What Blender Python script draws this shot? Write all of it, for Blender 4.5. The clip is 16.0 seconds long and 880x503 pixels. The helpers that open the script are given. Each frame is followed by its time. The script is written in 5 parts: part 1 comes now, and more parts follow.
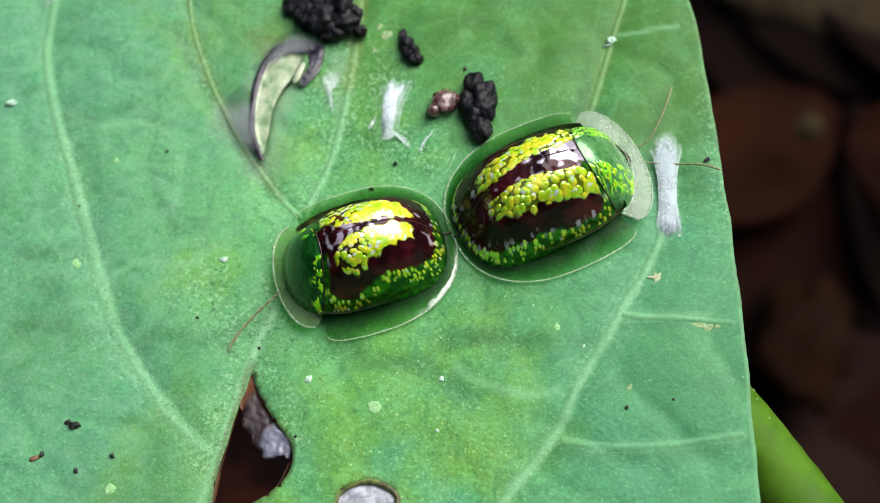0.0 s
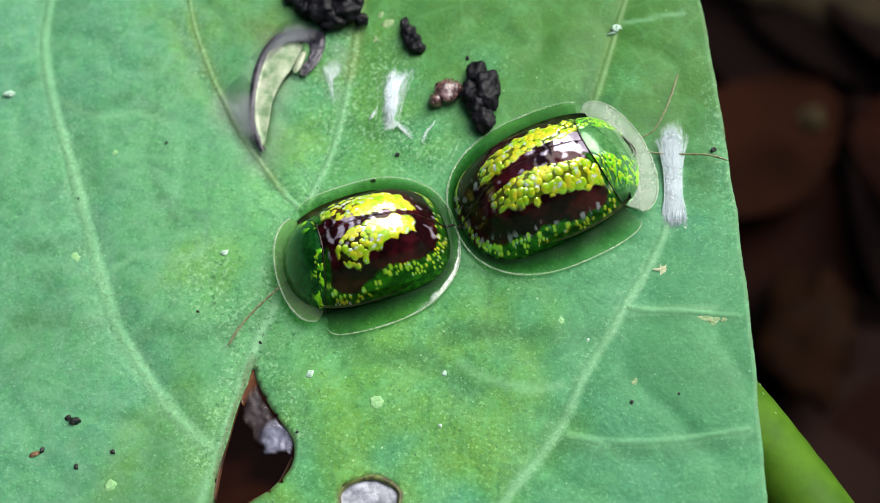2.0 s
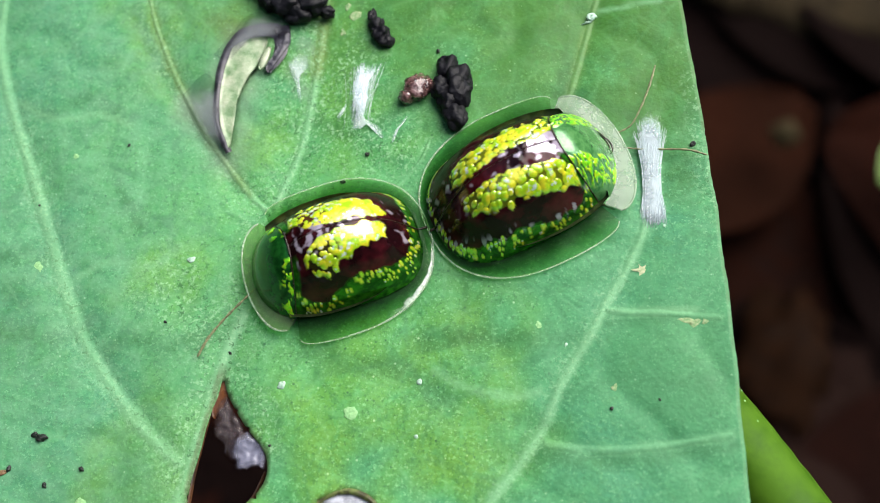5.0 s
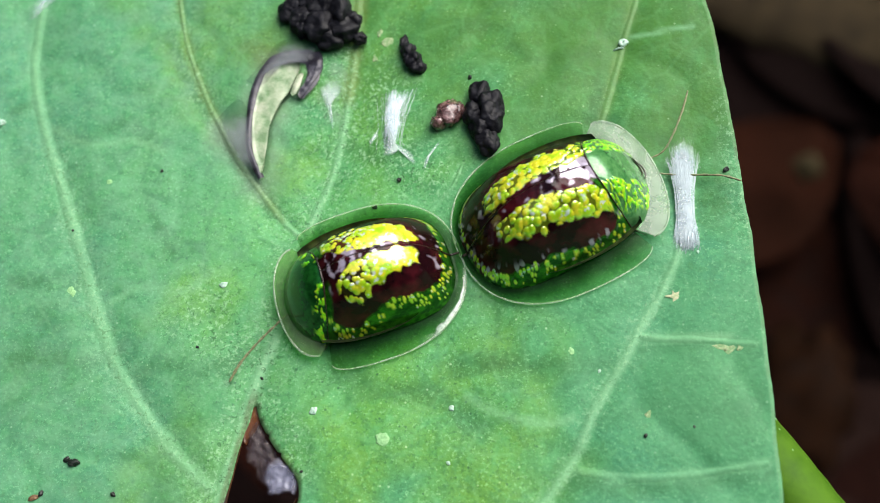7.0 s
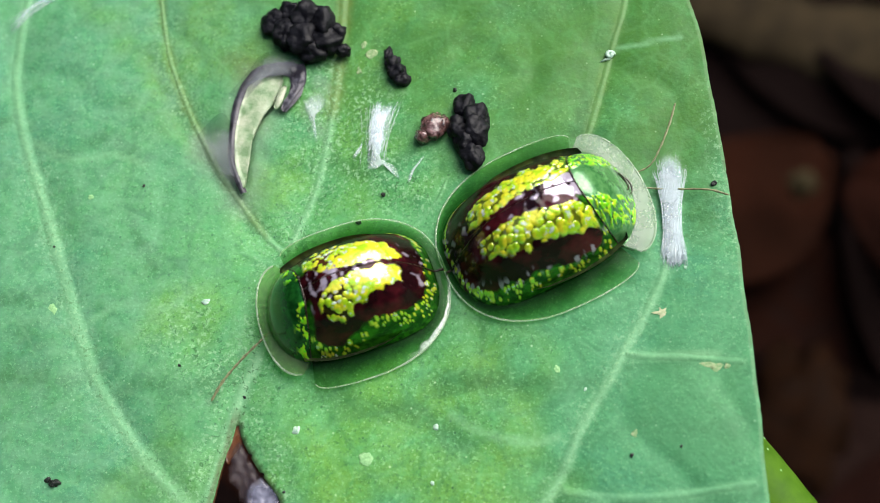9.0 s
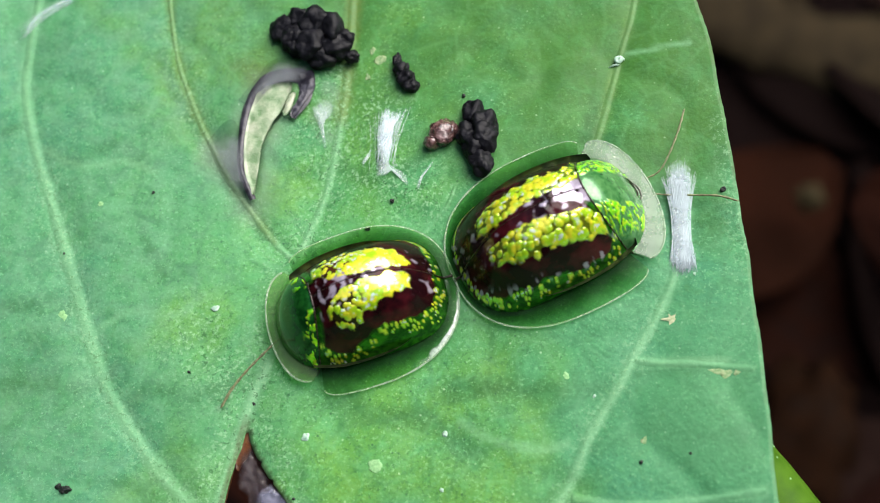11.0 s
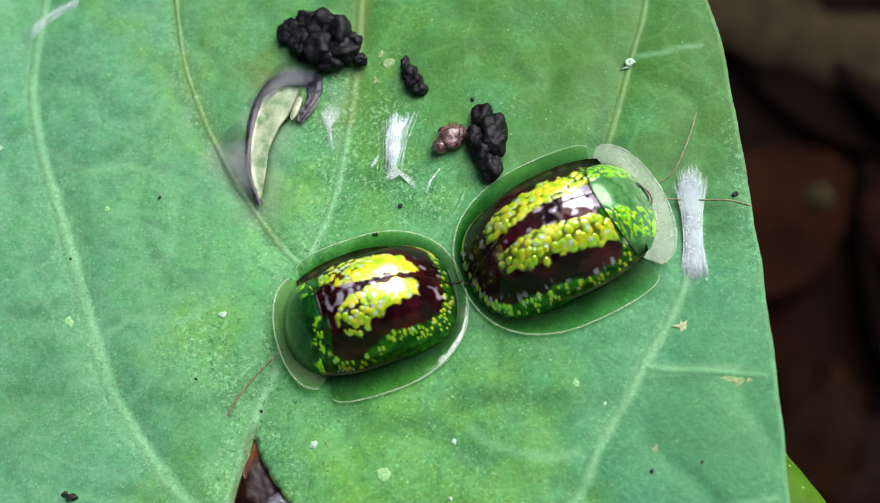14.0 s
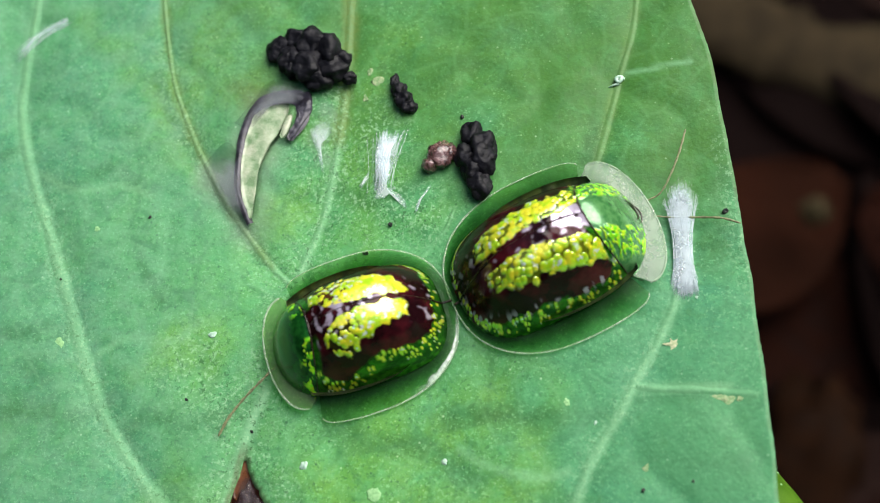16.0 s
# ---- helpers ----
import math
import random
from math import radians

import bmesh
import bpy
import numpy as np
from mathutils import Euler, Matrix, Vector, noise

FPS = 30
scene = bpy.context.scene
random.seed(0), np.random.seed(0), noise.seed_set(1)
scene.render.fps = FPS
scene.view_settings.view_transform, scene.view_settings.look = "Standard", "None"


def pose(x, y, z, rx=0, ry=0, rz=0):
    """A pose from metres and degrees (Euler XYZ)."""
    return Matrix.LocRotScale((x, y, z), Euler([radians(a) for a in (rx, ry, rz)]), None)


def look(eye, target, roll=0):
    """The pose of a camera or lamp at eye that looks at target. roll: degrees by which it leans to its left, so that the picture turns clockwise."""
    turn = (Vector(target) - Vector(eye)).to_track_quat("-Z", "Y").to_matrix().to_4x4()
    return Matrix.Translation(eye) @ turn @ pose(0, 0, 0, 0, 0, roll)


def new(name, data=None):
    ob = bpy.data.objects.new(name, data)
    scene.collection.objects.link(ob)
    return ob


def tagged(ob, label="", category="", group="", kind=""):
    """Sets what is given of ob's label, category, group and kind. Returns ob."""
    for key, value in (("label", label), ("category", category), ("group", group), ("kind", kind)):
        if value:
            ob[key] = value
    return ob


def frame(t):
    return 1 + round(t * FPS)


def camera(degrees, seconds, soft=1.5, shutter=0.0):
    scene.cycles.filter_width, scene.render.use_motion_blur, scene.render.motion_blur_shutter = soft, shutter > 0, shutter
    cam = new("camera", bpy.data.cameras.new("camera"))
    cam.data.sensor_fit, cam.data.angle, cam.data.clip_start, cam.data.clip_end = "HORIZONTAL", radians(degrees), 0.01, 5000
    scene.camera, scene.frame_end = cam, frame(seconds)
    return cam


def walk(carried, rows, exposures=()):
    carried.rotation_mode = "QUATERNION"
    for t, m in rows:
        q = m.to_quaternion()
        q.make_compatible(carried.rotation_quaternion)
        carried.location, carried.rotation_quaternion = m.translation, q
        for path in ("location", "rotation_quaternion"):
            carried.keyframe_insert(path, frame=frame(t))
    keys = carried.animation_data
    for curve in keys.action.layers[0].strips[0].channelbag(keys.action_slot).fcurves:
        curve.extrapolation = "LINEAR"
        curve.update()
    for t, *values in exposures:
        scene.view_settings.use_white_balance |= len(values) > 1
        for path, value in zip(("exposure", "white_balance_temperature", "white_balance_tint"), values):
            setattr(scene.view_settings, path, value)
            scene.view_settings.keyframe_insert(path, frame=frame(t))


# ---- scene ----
MM = 0.001  # the shapes below are written in millimetres

# ---- camera: hand-held, 35 mm over a leaf ----
cam = camera(40.0, 16.0, soft=0.8)
cam.data.dof.use_dof = True
cam.data.dof.focus_distance = 0.0340
cam.data.dof.aperture_fstop = 72.0
PATH = [
    (0, 0.003572, -0.013745, 0.032641, 22.705, 5.629, 1.976),
    (0.5, 0.003923, -0.013569, 0.032421, 22.088, 5.891, 1.880),
    (1, 0.003551, -0.013427, 0.032471, 21.691, 5.602, 1.905),
    (1.5, 0.003698, -0.012974, 0.032603, 21.716, 5.405, 1.551),
    (2, 0.003662, -0.013203, 0.032393, 21.681, 6.018, 1.924),
    (2.5, 0.003635, -0.012899, 0.032318, 21.575, 6.046, 2.036),
    (3, 0.003814, -0.012572, 0.032339, 21.262, 6.044, 1.712),
    (3.5, 0.004203, -0.012149, 0.032397, 21.586, 5.061, 1.136),
    (4, 0.004132, -0.011816, 0.031962, 19.106, 5.702, 0.863),
    (6.5, 0.004024, -0.011185, 0.031933, 19.725, 6.332, 0.632),
    (7, 0.003802, -0.011403, 0.031901, 20.448, 7.003, 1.081),
    (7.5, 0.003938, -0.011288, 0.031699, 19.769, 6.980, 1.006),
    (8, 0.004060, -0.011128, 0.031820, 19.845, 6.562, 0.736),
    (8.5, 0.003940, -0.011414, 0.031614, 20.108, 7.064, 1.093),
    (9, 0.004302, -0.010591, 0.031682, 20.007, 7.241, 0.915),
    (11.5, 0.004349, -0.010221, 0.031828, 19.849, 7.755, 0.977),
    (12, 0.004426, -0.009730, 0.031963, 19.652, 7.410, 0.585),
    (12.5, 0.004284, -0.009892, 0.031985, 20.231, 7.558, 0.756),
    (13, 0.004345, -0.010394, 0.031368, 19.674, 7.923, 1.193),
    (13.5, 0.004322, -0.010002, 0.031471, 19.423, 8.096, 1.095),
    (14, 0.004348, -0.009951, 0.031562, 19.651, 8.195, 1.093),
    (14.5, 0.004585, -0.009791, 0.031369, 19.275, 8.260, 0.953),
    (15, 0.004577, -0.010065, 0.031319, 19.971, 8.454, 1.155),
    (15.5, 0.004616, -0.009590, 0.031560, 19.451, 8.470, 0.946),
    (16, 0.004713, -0.009518, 0.031601, 19.762, 8.449, 0.793),
]
walk(cam, [(t, pose(x, y, z, rx, ry, rz)) for t, x, y, z, rx, ry, rz in PATH],
     exposures=[(0, 1.12), (1.5, 1.09), (3.0, 1.05), (3.5, 1.04), (4.0, 1.22), (6.5, 1.16), (8.5, 1.14), (11.5, 1.12), (13, 1.09), (14.5, 1.06), (16, 1.07)])

# ---- light: bright open shade under a soft sky ----
SUN_UP, SUN_AROUND = radians(48), radians(52)
world = bpy.data.worlds.new("world")
scene.world = world
world.use_nodes = True
wn = world.node_tree
sky = wn.nodes.new("ShaderNodeTexSky")
sky.sky_type, sky.sun_disc = "NISHITA", False
sky.sun_elevation, sky.sun_rotation = SUN_UP, SUN_AROUND
sky.air_density, sky.dust_density, sky.ozone_density = 1.0, 3.0, 1.0
wn.nodes["Background"].inputs["Strength"].default_value = 0.08
wn.links.new(sky.outputs[0], wn.nodes["Background"].inputs["Color"])

sun_data = bpy.data.lights.new("sun", "SUN")
sun_data.energy, sun_data.angle, sun_data.color = 2.6, radians(60), (1.0, 0.97, 0.91)
sun = new("sun", sun_data)
SUN_WAY = Vector((math.cos(SUN_UP) * math.sin(SUN_AROUND), math.cos(SUN_UP) * math.cos(SUN_AROUND), math.sin(SUN_UP)))
sun.matrix_world = look(SUN_WAY, (0, 0, 0))


# ---- materials ----
class Nodes:
    """A node material with short calls for the nodes that are used here."""

    def __init__(self, name):
        self.mat = bpy.data.materials.new(name)
        self.mat.use_nodes = True
        self.tree = self.mat.node_tree
        self.bsdf = self.tree.nodes["Principled BSDF"]
        self.out = self.tree.nodes["Material Output"]
        coord = self.add("ShaderNodeTexCoord")
        scale = self.add("ShaderNodeVectorMath", operation="SCALE")
        scale.inputs["Scale"].default_value = 1 / MM
        self.link(coord.outputs["Object"], scale.inputs[0])
        self.mm = scale.outputs[0]

    def add(self, kind, operation=None):
        node = self.tree.nodes.new(kind)
        if operation:
            node.operation = operation
        return node

    def link(self, a, b):
        self.tree.links.new(a, b)

    def put(self, value, socket):
        if isinstance(value, (int, float)):
            socket.default_value = value
        elif isinstance(value, tuple):
            socket.default_value = (*value, 1.0)[: len(socket.default_value)]
        else:
            self.link(value, socket)

    def noise(self, scale, detail=3.0, rough=0.55, twist=0.0):
        n = self.add("ShaderNodeTexNoise")
        n.inputs["Scale"].default_value, n.inputs["Detail"].default_value = scale, detail
        n.inputs["Roughness"].default_value, n.inputs["Distortion"].default_value = rough, twist
        self.link(self.mm, n.inputs["Vector"])
        return n.outputs["Fac"]

    def cells(self, scale, feature="F1"):
        n = self.add("ShaderNodeTexVoronoi")
        n.feature = feature
        n.inputs["Scale"].default_value = scale
        self.link(self.mm, n.inputs["Vector"])
        return n.outputs["Distance"]

    def ramp(self, value, low, high, a=0.0, b=1.0):
        n = self.add("ShaderNodeMapRange")
        n.interpolation_type = "SMOOTHSTEP"
        for key, v in (("From Min", low), ("From Max", high), ("To Min", a), ("To Max", b)):
            n.inputs[key].default_value = v
        self.put(value, n.inputs["Value"])
        return n.outputs["Result"]

    def math(self, operation, a, b=0.0):
        n = self.add("ShaderNodeMath", operation)
        self.put(a, n.inputs[0])
        self.put(b, n.inputs[1])
        return n.outputs[0]

    def mix(self, factor, a, b):
        n = self.add("ShaderNodeMix")
        n.data_type = "RGBA"
        self.put(factor, n.inputs[0])
        self.put(a, n.inputs[6])
        self.put(b, n.inputs[7])
        return n.outputs[2]

    def given(self, name):
        n = self.add("ShaderNodeAttribute")
        n.attribute_name = name
        return n.outputs["Fac"]

    def bump(self, height, depth, strength=1.0):
        n = self.add("ShaderNodeBump")
        n.inputs["Distance"].default_value, n.inputs["Strength"].default_value = depth * MM, strength
        self.link(height, n.inputs["Height"])
        return n.outputs["Normal"]

    def set(self, **values):
        names = dict(color="Base Color", rough="Roughness", metal="Metallic", coat="Coat Weight", coat_rough="Coat Roughness", coat_ior="Coat IOR",
                     normal="Normal", ior="IOR", spec="Specular IOR Level", sheen="Sheen Weight", under="Subsurface Weight", alpha="Alpha",
                     through="Transmission Weight")
        for key, v in values.items():
            self.put(v, self.bsdf.inputs[names[key]])
        return self.mat


def leaf_material(name):
    n = Nodes(name)
    broad, mid, fine = n.noise(0.16, 3), n.noise(0.9, 4), n.noise(7.0, 4, 0.7)
    color = n.mix(n.ramp(broad, 0.36, 0.64), (0.035, 0.192, 0.100), (0.045, 0.212, 0.076))
    color = n.mix(n.math("MULTIPLY", n.given("sallow"), n.ramp(mid, 0.2, 0.75, 0.6, 1.0)), color, (0.094, 0.230, 0.016))
    # weaker sunlight at the upper right painted into the colour, besides its olive tone
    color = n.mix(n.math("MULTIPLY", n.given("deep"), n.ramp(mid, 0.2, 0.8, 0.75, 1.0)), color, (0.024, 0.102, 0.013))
    color = n.mix(n.math("MULTIPLY", n.given("light"), n.ramp(mid, 0.2, 0.75, 0.6, 1.0)), color, (0.096, 0.318, 0.080))
    color = n.mix(n.ramp(mid, 0.46, 0.74, 0, 0.40), color, (0.064, 0.250, 0.085))
    color = n.mix(n.ramp(n.noise(2.4, 5, 0.68, 0.4), 0.50, 0.78, 0, 0.42), color, (0.020, 0.120, 0.042))
    # shade of the folds, darkened into the blade colour
    color = n.mix(n.math("MULTIPLY", n.given("fold_shade"), n.ramp(mid, 0.2, 0.7, 0.7, 1.0)), color, (0.012, 0.082, 0.020))
    # pale grains of the leaf's skin, dark pores between them, and a net of the finest veins
    speckled = n.math("SUBTRACT", 1.0, n.math("MULTIPLY", n.given("deep"), 0.72))
    grains = n.ramp(n.cells(8.0), 0.06, 0.32, 0.45, 0.0)
    color = n.mix(n.math("MULTIPLY", n.math("MULTIPLY", grains, speckled), n.ramp(n.noise(1.3, 3), 0.38, 0.62)), color, (0.160, 0.43, 0.210))
    color = n.mix(n.math("MULTIPLY", speckled, n.ramp(fine, 0.50, 0.70, 0, 0.40)), color, (0.138, 0.39, 0.17))
    color = n.mix(n.math("MULTIPLY", speckled, n.ramp(n.noise(11.0, 2, 0.6), 0.57, 0.67, 0, 0.44)), color, (0.22, 0.50, 0.25))
    color = n.mix(n.ramp(n.noise(9.0, 2, 0.6), 0.57, 0.66, 0, 0.42), color, (0.014, 0.085, 0.026))
    color = n.mix(n.ramp(n.noise(6.5, 3, 0.65), 0.57, 0.68, 0, 0.40), color, (0.014, 0.085, 0.030))
    color = n.mix(n.math("MULTIPLY", speckled, n.ramp(n.noise(3.4, 3, 0.6), 0.50, 0.70, 0, 0.42)), color, (0.094, 0.320, 0.126))
    color = n.mix(n.ramp(n.noise(3.0, 3, 0.6, 0.3), 0.54, 0.72, 0, 0.30), color, (0.045, 0.150, 0.030))
    color = n.mix(n.ramp(n.cells(2.3), 0.04, 0.11, 0.75, 0.0), color, (0.012, 0.070, 0.030))
    color = n.mix(n.ramp(n.cells(1.7), 0.03, 0.07, 0.7, 0.0), color, (0.34, 0.56, 0.36))
    color = n.mix(n.ramp(n.noise(1.6, 4, 0.6, 0.8), 0.48, 0.70, 0, 0.45), color, (0.074, 0.300, 0.114))
    color = n.mix(n.ramp(n.noise(1.2, 4, 0.6, 1.2), 0.50, 0.72, 0, 0.55), color, (0.022, 0.135, 0.046))
    specks = n.math("MULTIPLY", n.ramp(n.cells(3.4), 0.03, 0.13, 0.60, 0.0), n.ramp(n.noise(0.9, 3), 0.40, 0.62))
    color = n.mix(specks, color, (0.33, 0.58, 0.33))
    pores = n.math("MULTIPLY", n.ramp(n.cells(2.9), 0.03, 0.13, 0.60, 0.0), n.ramp(n.noise(0.7, 3), 0.42, 0.64))
    color = n.mix(pores, color, (0.016, 0.085, 0.034))
    net = n.ramp(n.cells(0.42, "DISTANCE_TO_EDGE"), 0.0, 0.06, 0.34, 0.0)
    color = n.mix(n.math("MULTIPLY", net, n.ramp(broad, 0.35, 0.6)), color, (0.030, 0.130, 0.050))
    net = n.ramp(n.cells(0.75, "DISTANCE_TO_EDGE"), 0.0, 0.07, 0.30, 0.0)
    color = n.mix(n.math("MULTIPLY", net, n.ramp(mid, 0.3, 0.6)), color, (0.12, 0.33, 0.15))
    color = n.mix(n.math("MULTIPLY", n.given("fold_shade"), n.ramp(fine, 0.3, 0.7, 0.5, 0.15)), color, (0.020, 0.105, 0.030))
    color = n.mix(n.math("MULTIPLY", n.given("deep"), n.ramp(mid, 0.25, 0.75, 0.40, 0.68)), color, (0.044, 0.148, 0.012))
    color = n.mix(n.math("MULTIPLY", n.given("calm"), n.ramp(mid, 0.2, 0.8, 0.35, 0.55)), color, (0.060, 0.222, 0.104))
    # older stretches of the blade have lost their blue-green wax
    aged = n.add("ShaderNodeMixRGB")
    aged.blend_type = "MULTIPLY"
    aged.inputs[2].default_value = (1.07, 0.98, 0.60, 1)
    n.put(n.math("MULTIPLY", n.given("sallow"), n.ramp(mid, 0.2, 0.75, 0.55, 1.0)), aged.inputs[0])
    n.link(color, aged.inputs[1])
    color = aged.outputs[0]
    # whitish sky sheen of the left side, painted into the blade colour
    color = n.mix(n.math("MULTIPLY", n.given("pallor"), n.ramp(n.noise(2.0, 4), 0.3, 0.7, 0.14, 0.42)), color, (0.150, 0.310, 0.195))
    color = n.mix(n.math("MULTIPLY", n.given("vein"), n.ramp(fine, 0.2, 0.8, 0.50, 1.0)), color, (0.175, 0.385, 0.195))
    color = n.mix(n.math("MULTIPLY", n.given("olive"), n.ramp(fine, 0.25, 0.75, 0.45, 0.95)), color, (0.105, 0.150, 0.022))
    flecks = n.math("MULTIPLY", n.given("dust"), n.ramp(n.noise(8.5, 3, 0.7), 0.52, 0.63, 0, 0.58))
    color = n.mix(flecks, color, (0.28, 0.50, 0.28))
    flecks = n.math("MULTIPLY", n.given("dust"), n.ramp(n.noise(7.0, 3, 0.7, 0.6), 0.56, 0.64, 0, 0.7))
    color = n.mix(flecks, color, (0.014, 0.075, 0.020))
    color = n.mix(n.math("MULTIPLY", n.given("scar"), n.ramp(mid, 0.25, 0.7, 0.4, 0.9)), color, (0.20, 0.26, 0.20))
    color = n.mix(n.math("MULTIPLY", n.given("rot"), n.ramp(fine, 0.2, 0.7, 0.55, 1.0)), color, (0.060, 0.034, 0.016))
    height = n.math("ADD", n.math("MULTIPLY", n.cells(8.0), -0.3), n.math("MULTIPLY", fine, 0.6))
    height = n.math("ADD", height, n.math("MULTIPLY", n.noise(1.1, 4), 1.9))
    return n.set(color=color, rough=n.ramp(fine, 0.3, 0.8, 0.45, 0.68), normal=n.bump(height, 0.018), spec=0.24)


def plain_material(name, dark, pale, grain=6.0, rough=0.6, depth=0.03, broad=0.8, **more):
    n = Nodes(name)
    fine = n.noise(grain, 4, 0.6)
    color = n.mix(n.ramp(fine, 0.32, 0.68), dark, pale)
    color = n.mix(n.ramp(n.noise(broad, 3), 0.4, 0.7, 0, 0.4), color, dark)
    return n.set(color=color, rough=n.ramp(fine, 0.3, 0.7, rough - 0.1, rough + 0.1), normal=n.bump(fine, depth), **more)


def wing_case_material():
    """Glossy maroon chitin with embossed gold cells and metallic green slopes."""
    n = Nodes("wing_case_chitin")
    gold, green, cell = n.given("gold"), n.given("green"), n.given("cell")
    fine = n.noise(4.0, 3)
    maroon = n.mix(n.ramp(n.noise(1.1, 3), 0.4, 0.68), (0.009, 0.0020, 0.0030), (0.055, 0.0060, 0.0095))
    gilt = n.mix(n.ramp(fine, 0.40, 0.62), (0.50, 0.86, 0.02), (0.98, 0.93, 0.04))
    gilt = n.mix(n.ramp(n.noise(5.0, 2), 0.58, 0.66, 0, 0.75), gilt, (0.80, 0.88, 0.98))
    gilt = n.mix(n.ramp(cell, 0.02, 0.45), (0.22, 0.34, 0.010), gilt)
    slope = n.mix(n.ramp(fine, 0.35, 0.68), (0.006, 0.062, 0.004), (0.034, 0.21, 0.009))
    # lilac-white glints of the sky, mixed into the chitin colour
    sky_glint = n.given("sky_glint")
    color = n.mix(gold, n.mix(n.math("MULTIPLY", sky_glint, 0.8), n.mix(green, maroon, slope), (0.60, 0.53, 0.66)), gilt)
    metal = n.math("MAXIMUM", n.math("MAXIMUM", n.math("MULTIPLY", gold, 0.40), n.math("MULTIPLY", green, 0.55)), n.math("MULTIPLY", sky_glint, 0.5))
    rough = n.math("ADD", n.math("ADD", 0.12, n.math("MULTIPLY", gold, 0.10)), n.math("MULTIPLY", green, 0.16))
    return n.set(color=color, metal=metal, rough=rough, coat=n.math("ADD", 0.34, n.math("MULTIPLY", gold, 0.66)), coat_rough=0.16, coat_ior=n.math("ADD", 1.55, n.math("MULTIPLY", gold, 0.5)), spec=n.math("MULTIPLY", gold, 0.3), normal=n.bump(n.noise(9.0, 3), 0.012))


def shield_material():
    n = Nodes("neck_shield_chitin")
    gold = n.given("gold")
    fine = n.noise(5.0, 3)
    color = n.mix(n.ramp(fine, 0.35, 0.65), (0.004, 0.050, 0.008), (0.012, 0.110, 0.016))
    color = n.mix(n.given("glassy"), color, n.mix(n.ramp(fine, 0.35, 0.65), (0.040, 0.17, 0.045), (0.10, 0.28, 0.09)))
    color = n.mix(gold, color, n.mix(n.ramp(n.noise(8.0), 0.4, 0.6), (0.20, 0.88, 0.02), (0.62, 0.95, 0.03)))
    return n.set(color=color, metal=n.math("ADD", 0.25, n.math("MULTIPLY", gold, 0.2)), rough=n.math("ADD", 0.2, n.math("MULTIPLY", gold, 0.05)), coat=n.ramp(n.given("glassy"), 0.0, 1.0, 0.2, 0.9), coat_rough=0.08, coat_ior=1.5, spec=0.25)


def clear_material(name, tint, milk, amount, rough=0.18, fading=False, coat=0.6):
    """A thin clear skin: light passes it, tinted, and a part is scattered or mirrored."""
    n = Nodes(name)
    cloud = n.noise(1.7, 4)
    n.set(color=milk, rough=rough, coat=coat, coat_rough=0.08, normal=n.bump(n.noise(3.0, 3), 0.02))
    pass_by = n.add("ShaderNodeBsdfTransparent")
    pass_by.inputs["Color"].default_value = (*tint, 1)
    mixed = n.add("ShaderNodeMixShader")
    share = n.ramp(cloud, 0.3, 0.7, amount * 0.75, min(1.0, amount * 1.25))
    if fading:  # torn films thin out towards their edges
        torn = n.math("ADD", n.math("MULTIPLY", n.given("body"), 1.1), n.math("MULTIPLY", n.noise(3.2, 4, 0.65), 0.9))
        share = n.ramp(torn, 0.70, 1.60, 0.0, amount)
    n.put(share, mixed.inputs[0])
    n.link(pass_by.outputs[0], mixed.inputs[1])
    n.link(n.bsdf.outputs[0], mixed.inputs[2])
    n.link(mixed.outputs[0], n.out.inputs["Surface"])
    return n.mat


def skirt_material(name):
    """The clear flat skirt: deep green beside the body, nearly colourless at its edge, whitish in places."""
    n = Nodes(name)
    edge_white = n.math("MULTIPLY", n.given("edge_white"), n.ramp(n.noise(6.0, 4, 0.7), 0.35, 0.6, 0.7, 1.0))
    n.set(color=n.mix(edge_white, (0.10, 0.26, 0.10), (0.70, 0.80, 0.70)), rough=0.22, coat=0.5, coat_rough=0.08, normal=n.bump(n.noise(3.0, 3), 0.02))
    pass_by = n.add("ShaderNodeBsdfTransparent")
    out = n.math("ADD", n.given("outer"), n.math("MULTIPLY", n.math("SUBTRACT", n.noise(1.6, 4), 0.5), 0.25))
    n.link(n.mix(n.ramp(out, 0.10, 1.12), (0.12, 0.36, 0.070), (0.76, 0.90, 0.68)), pass_by.inputs["Color"])
    mixed = n.add("ShaderNodeMixShader")
    n.put(n.math("MAXIMUM", n.ramp(n.noise(1.7, 4), 0.3, 0.7, 0.05, 0.10), n.math("MULTIPLY", edge_white, 0.85)), mixed.inputs[0])
    n.link(pass_by.outputs[0], mixed.inputs[1])
    n.link(n.bsdf.outputs[0], mixed.inputs[2])
    n.link(mixed.outputs[0], n.out.inputs["Surface"])
    return n.mat


def litter_material():
    n = Nodes("leaf_litter")
    info = n.add("ShaderNodeObjectInfo")
    # dead leaves' colours are kept near black to hold the plants' shade
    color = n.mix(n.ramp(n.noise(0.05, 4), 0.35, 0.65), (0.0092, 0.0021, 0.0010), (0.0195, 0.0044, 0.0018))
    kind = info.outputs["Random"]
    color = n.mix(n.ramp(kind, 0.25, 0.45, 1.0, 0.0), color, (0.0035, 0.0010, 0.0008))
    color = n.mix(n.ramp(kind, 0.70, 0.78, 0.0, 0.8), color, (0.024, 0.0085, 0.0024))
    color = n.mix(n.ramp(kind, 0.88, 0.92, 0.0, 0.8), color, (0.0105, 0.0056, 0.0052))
    return n.set(color=color, rough=0.9, spec=0.08, normal=n.bump(n.noise(0.6, 4), 0.6))


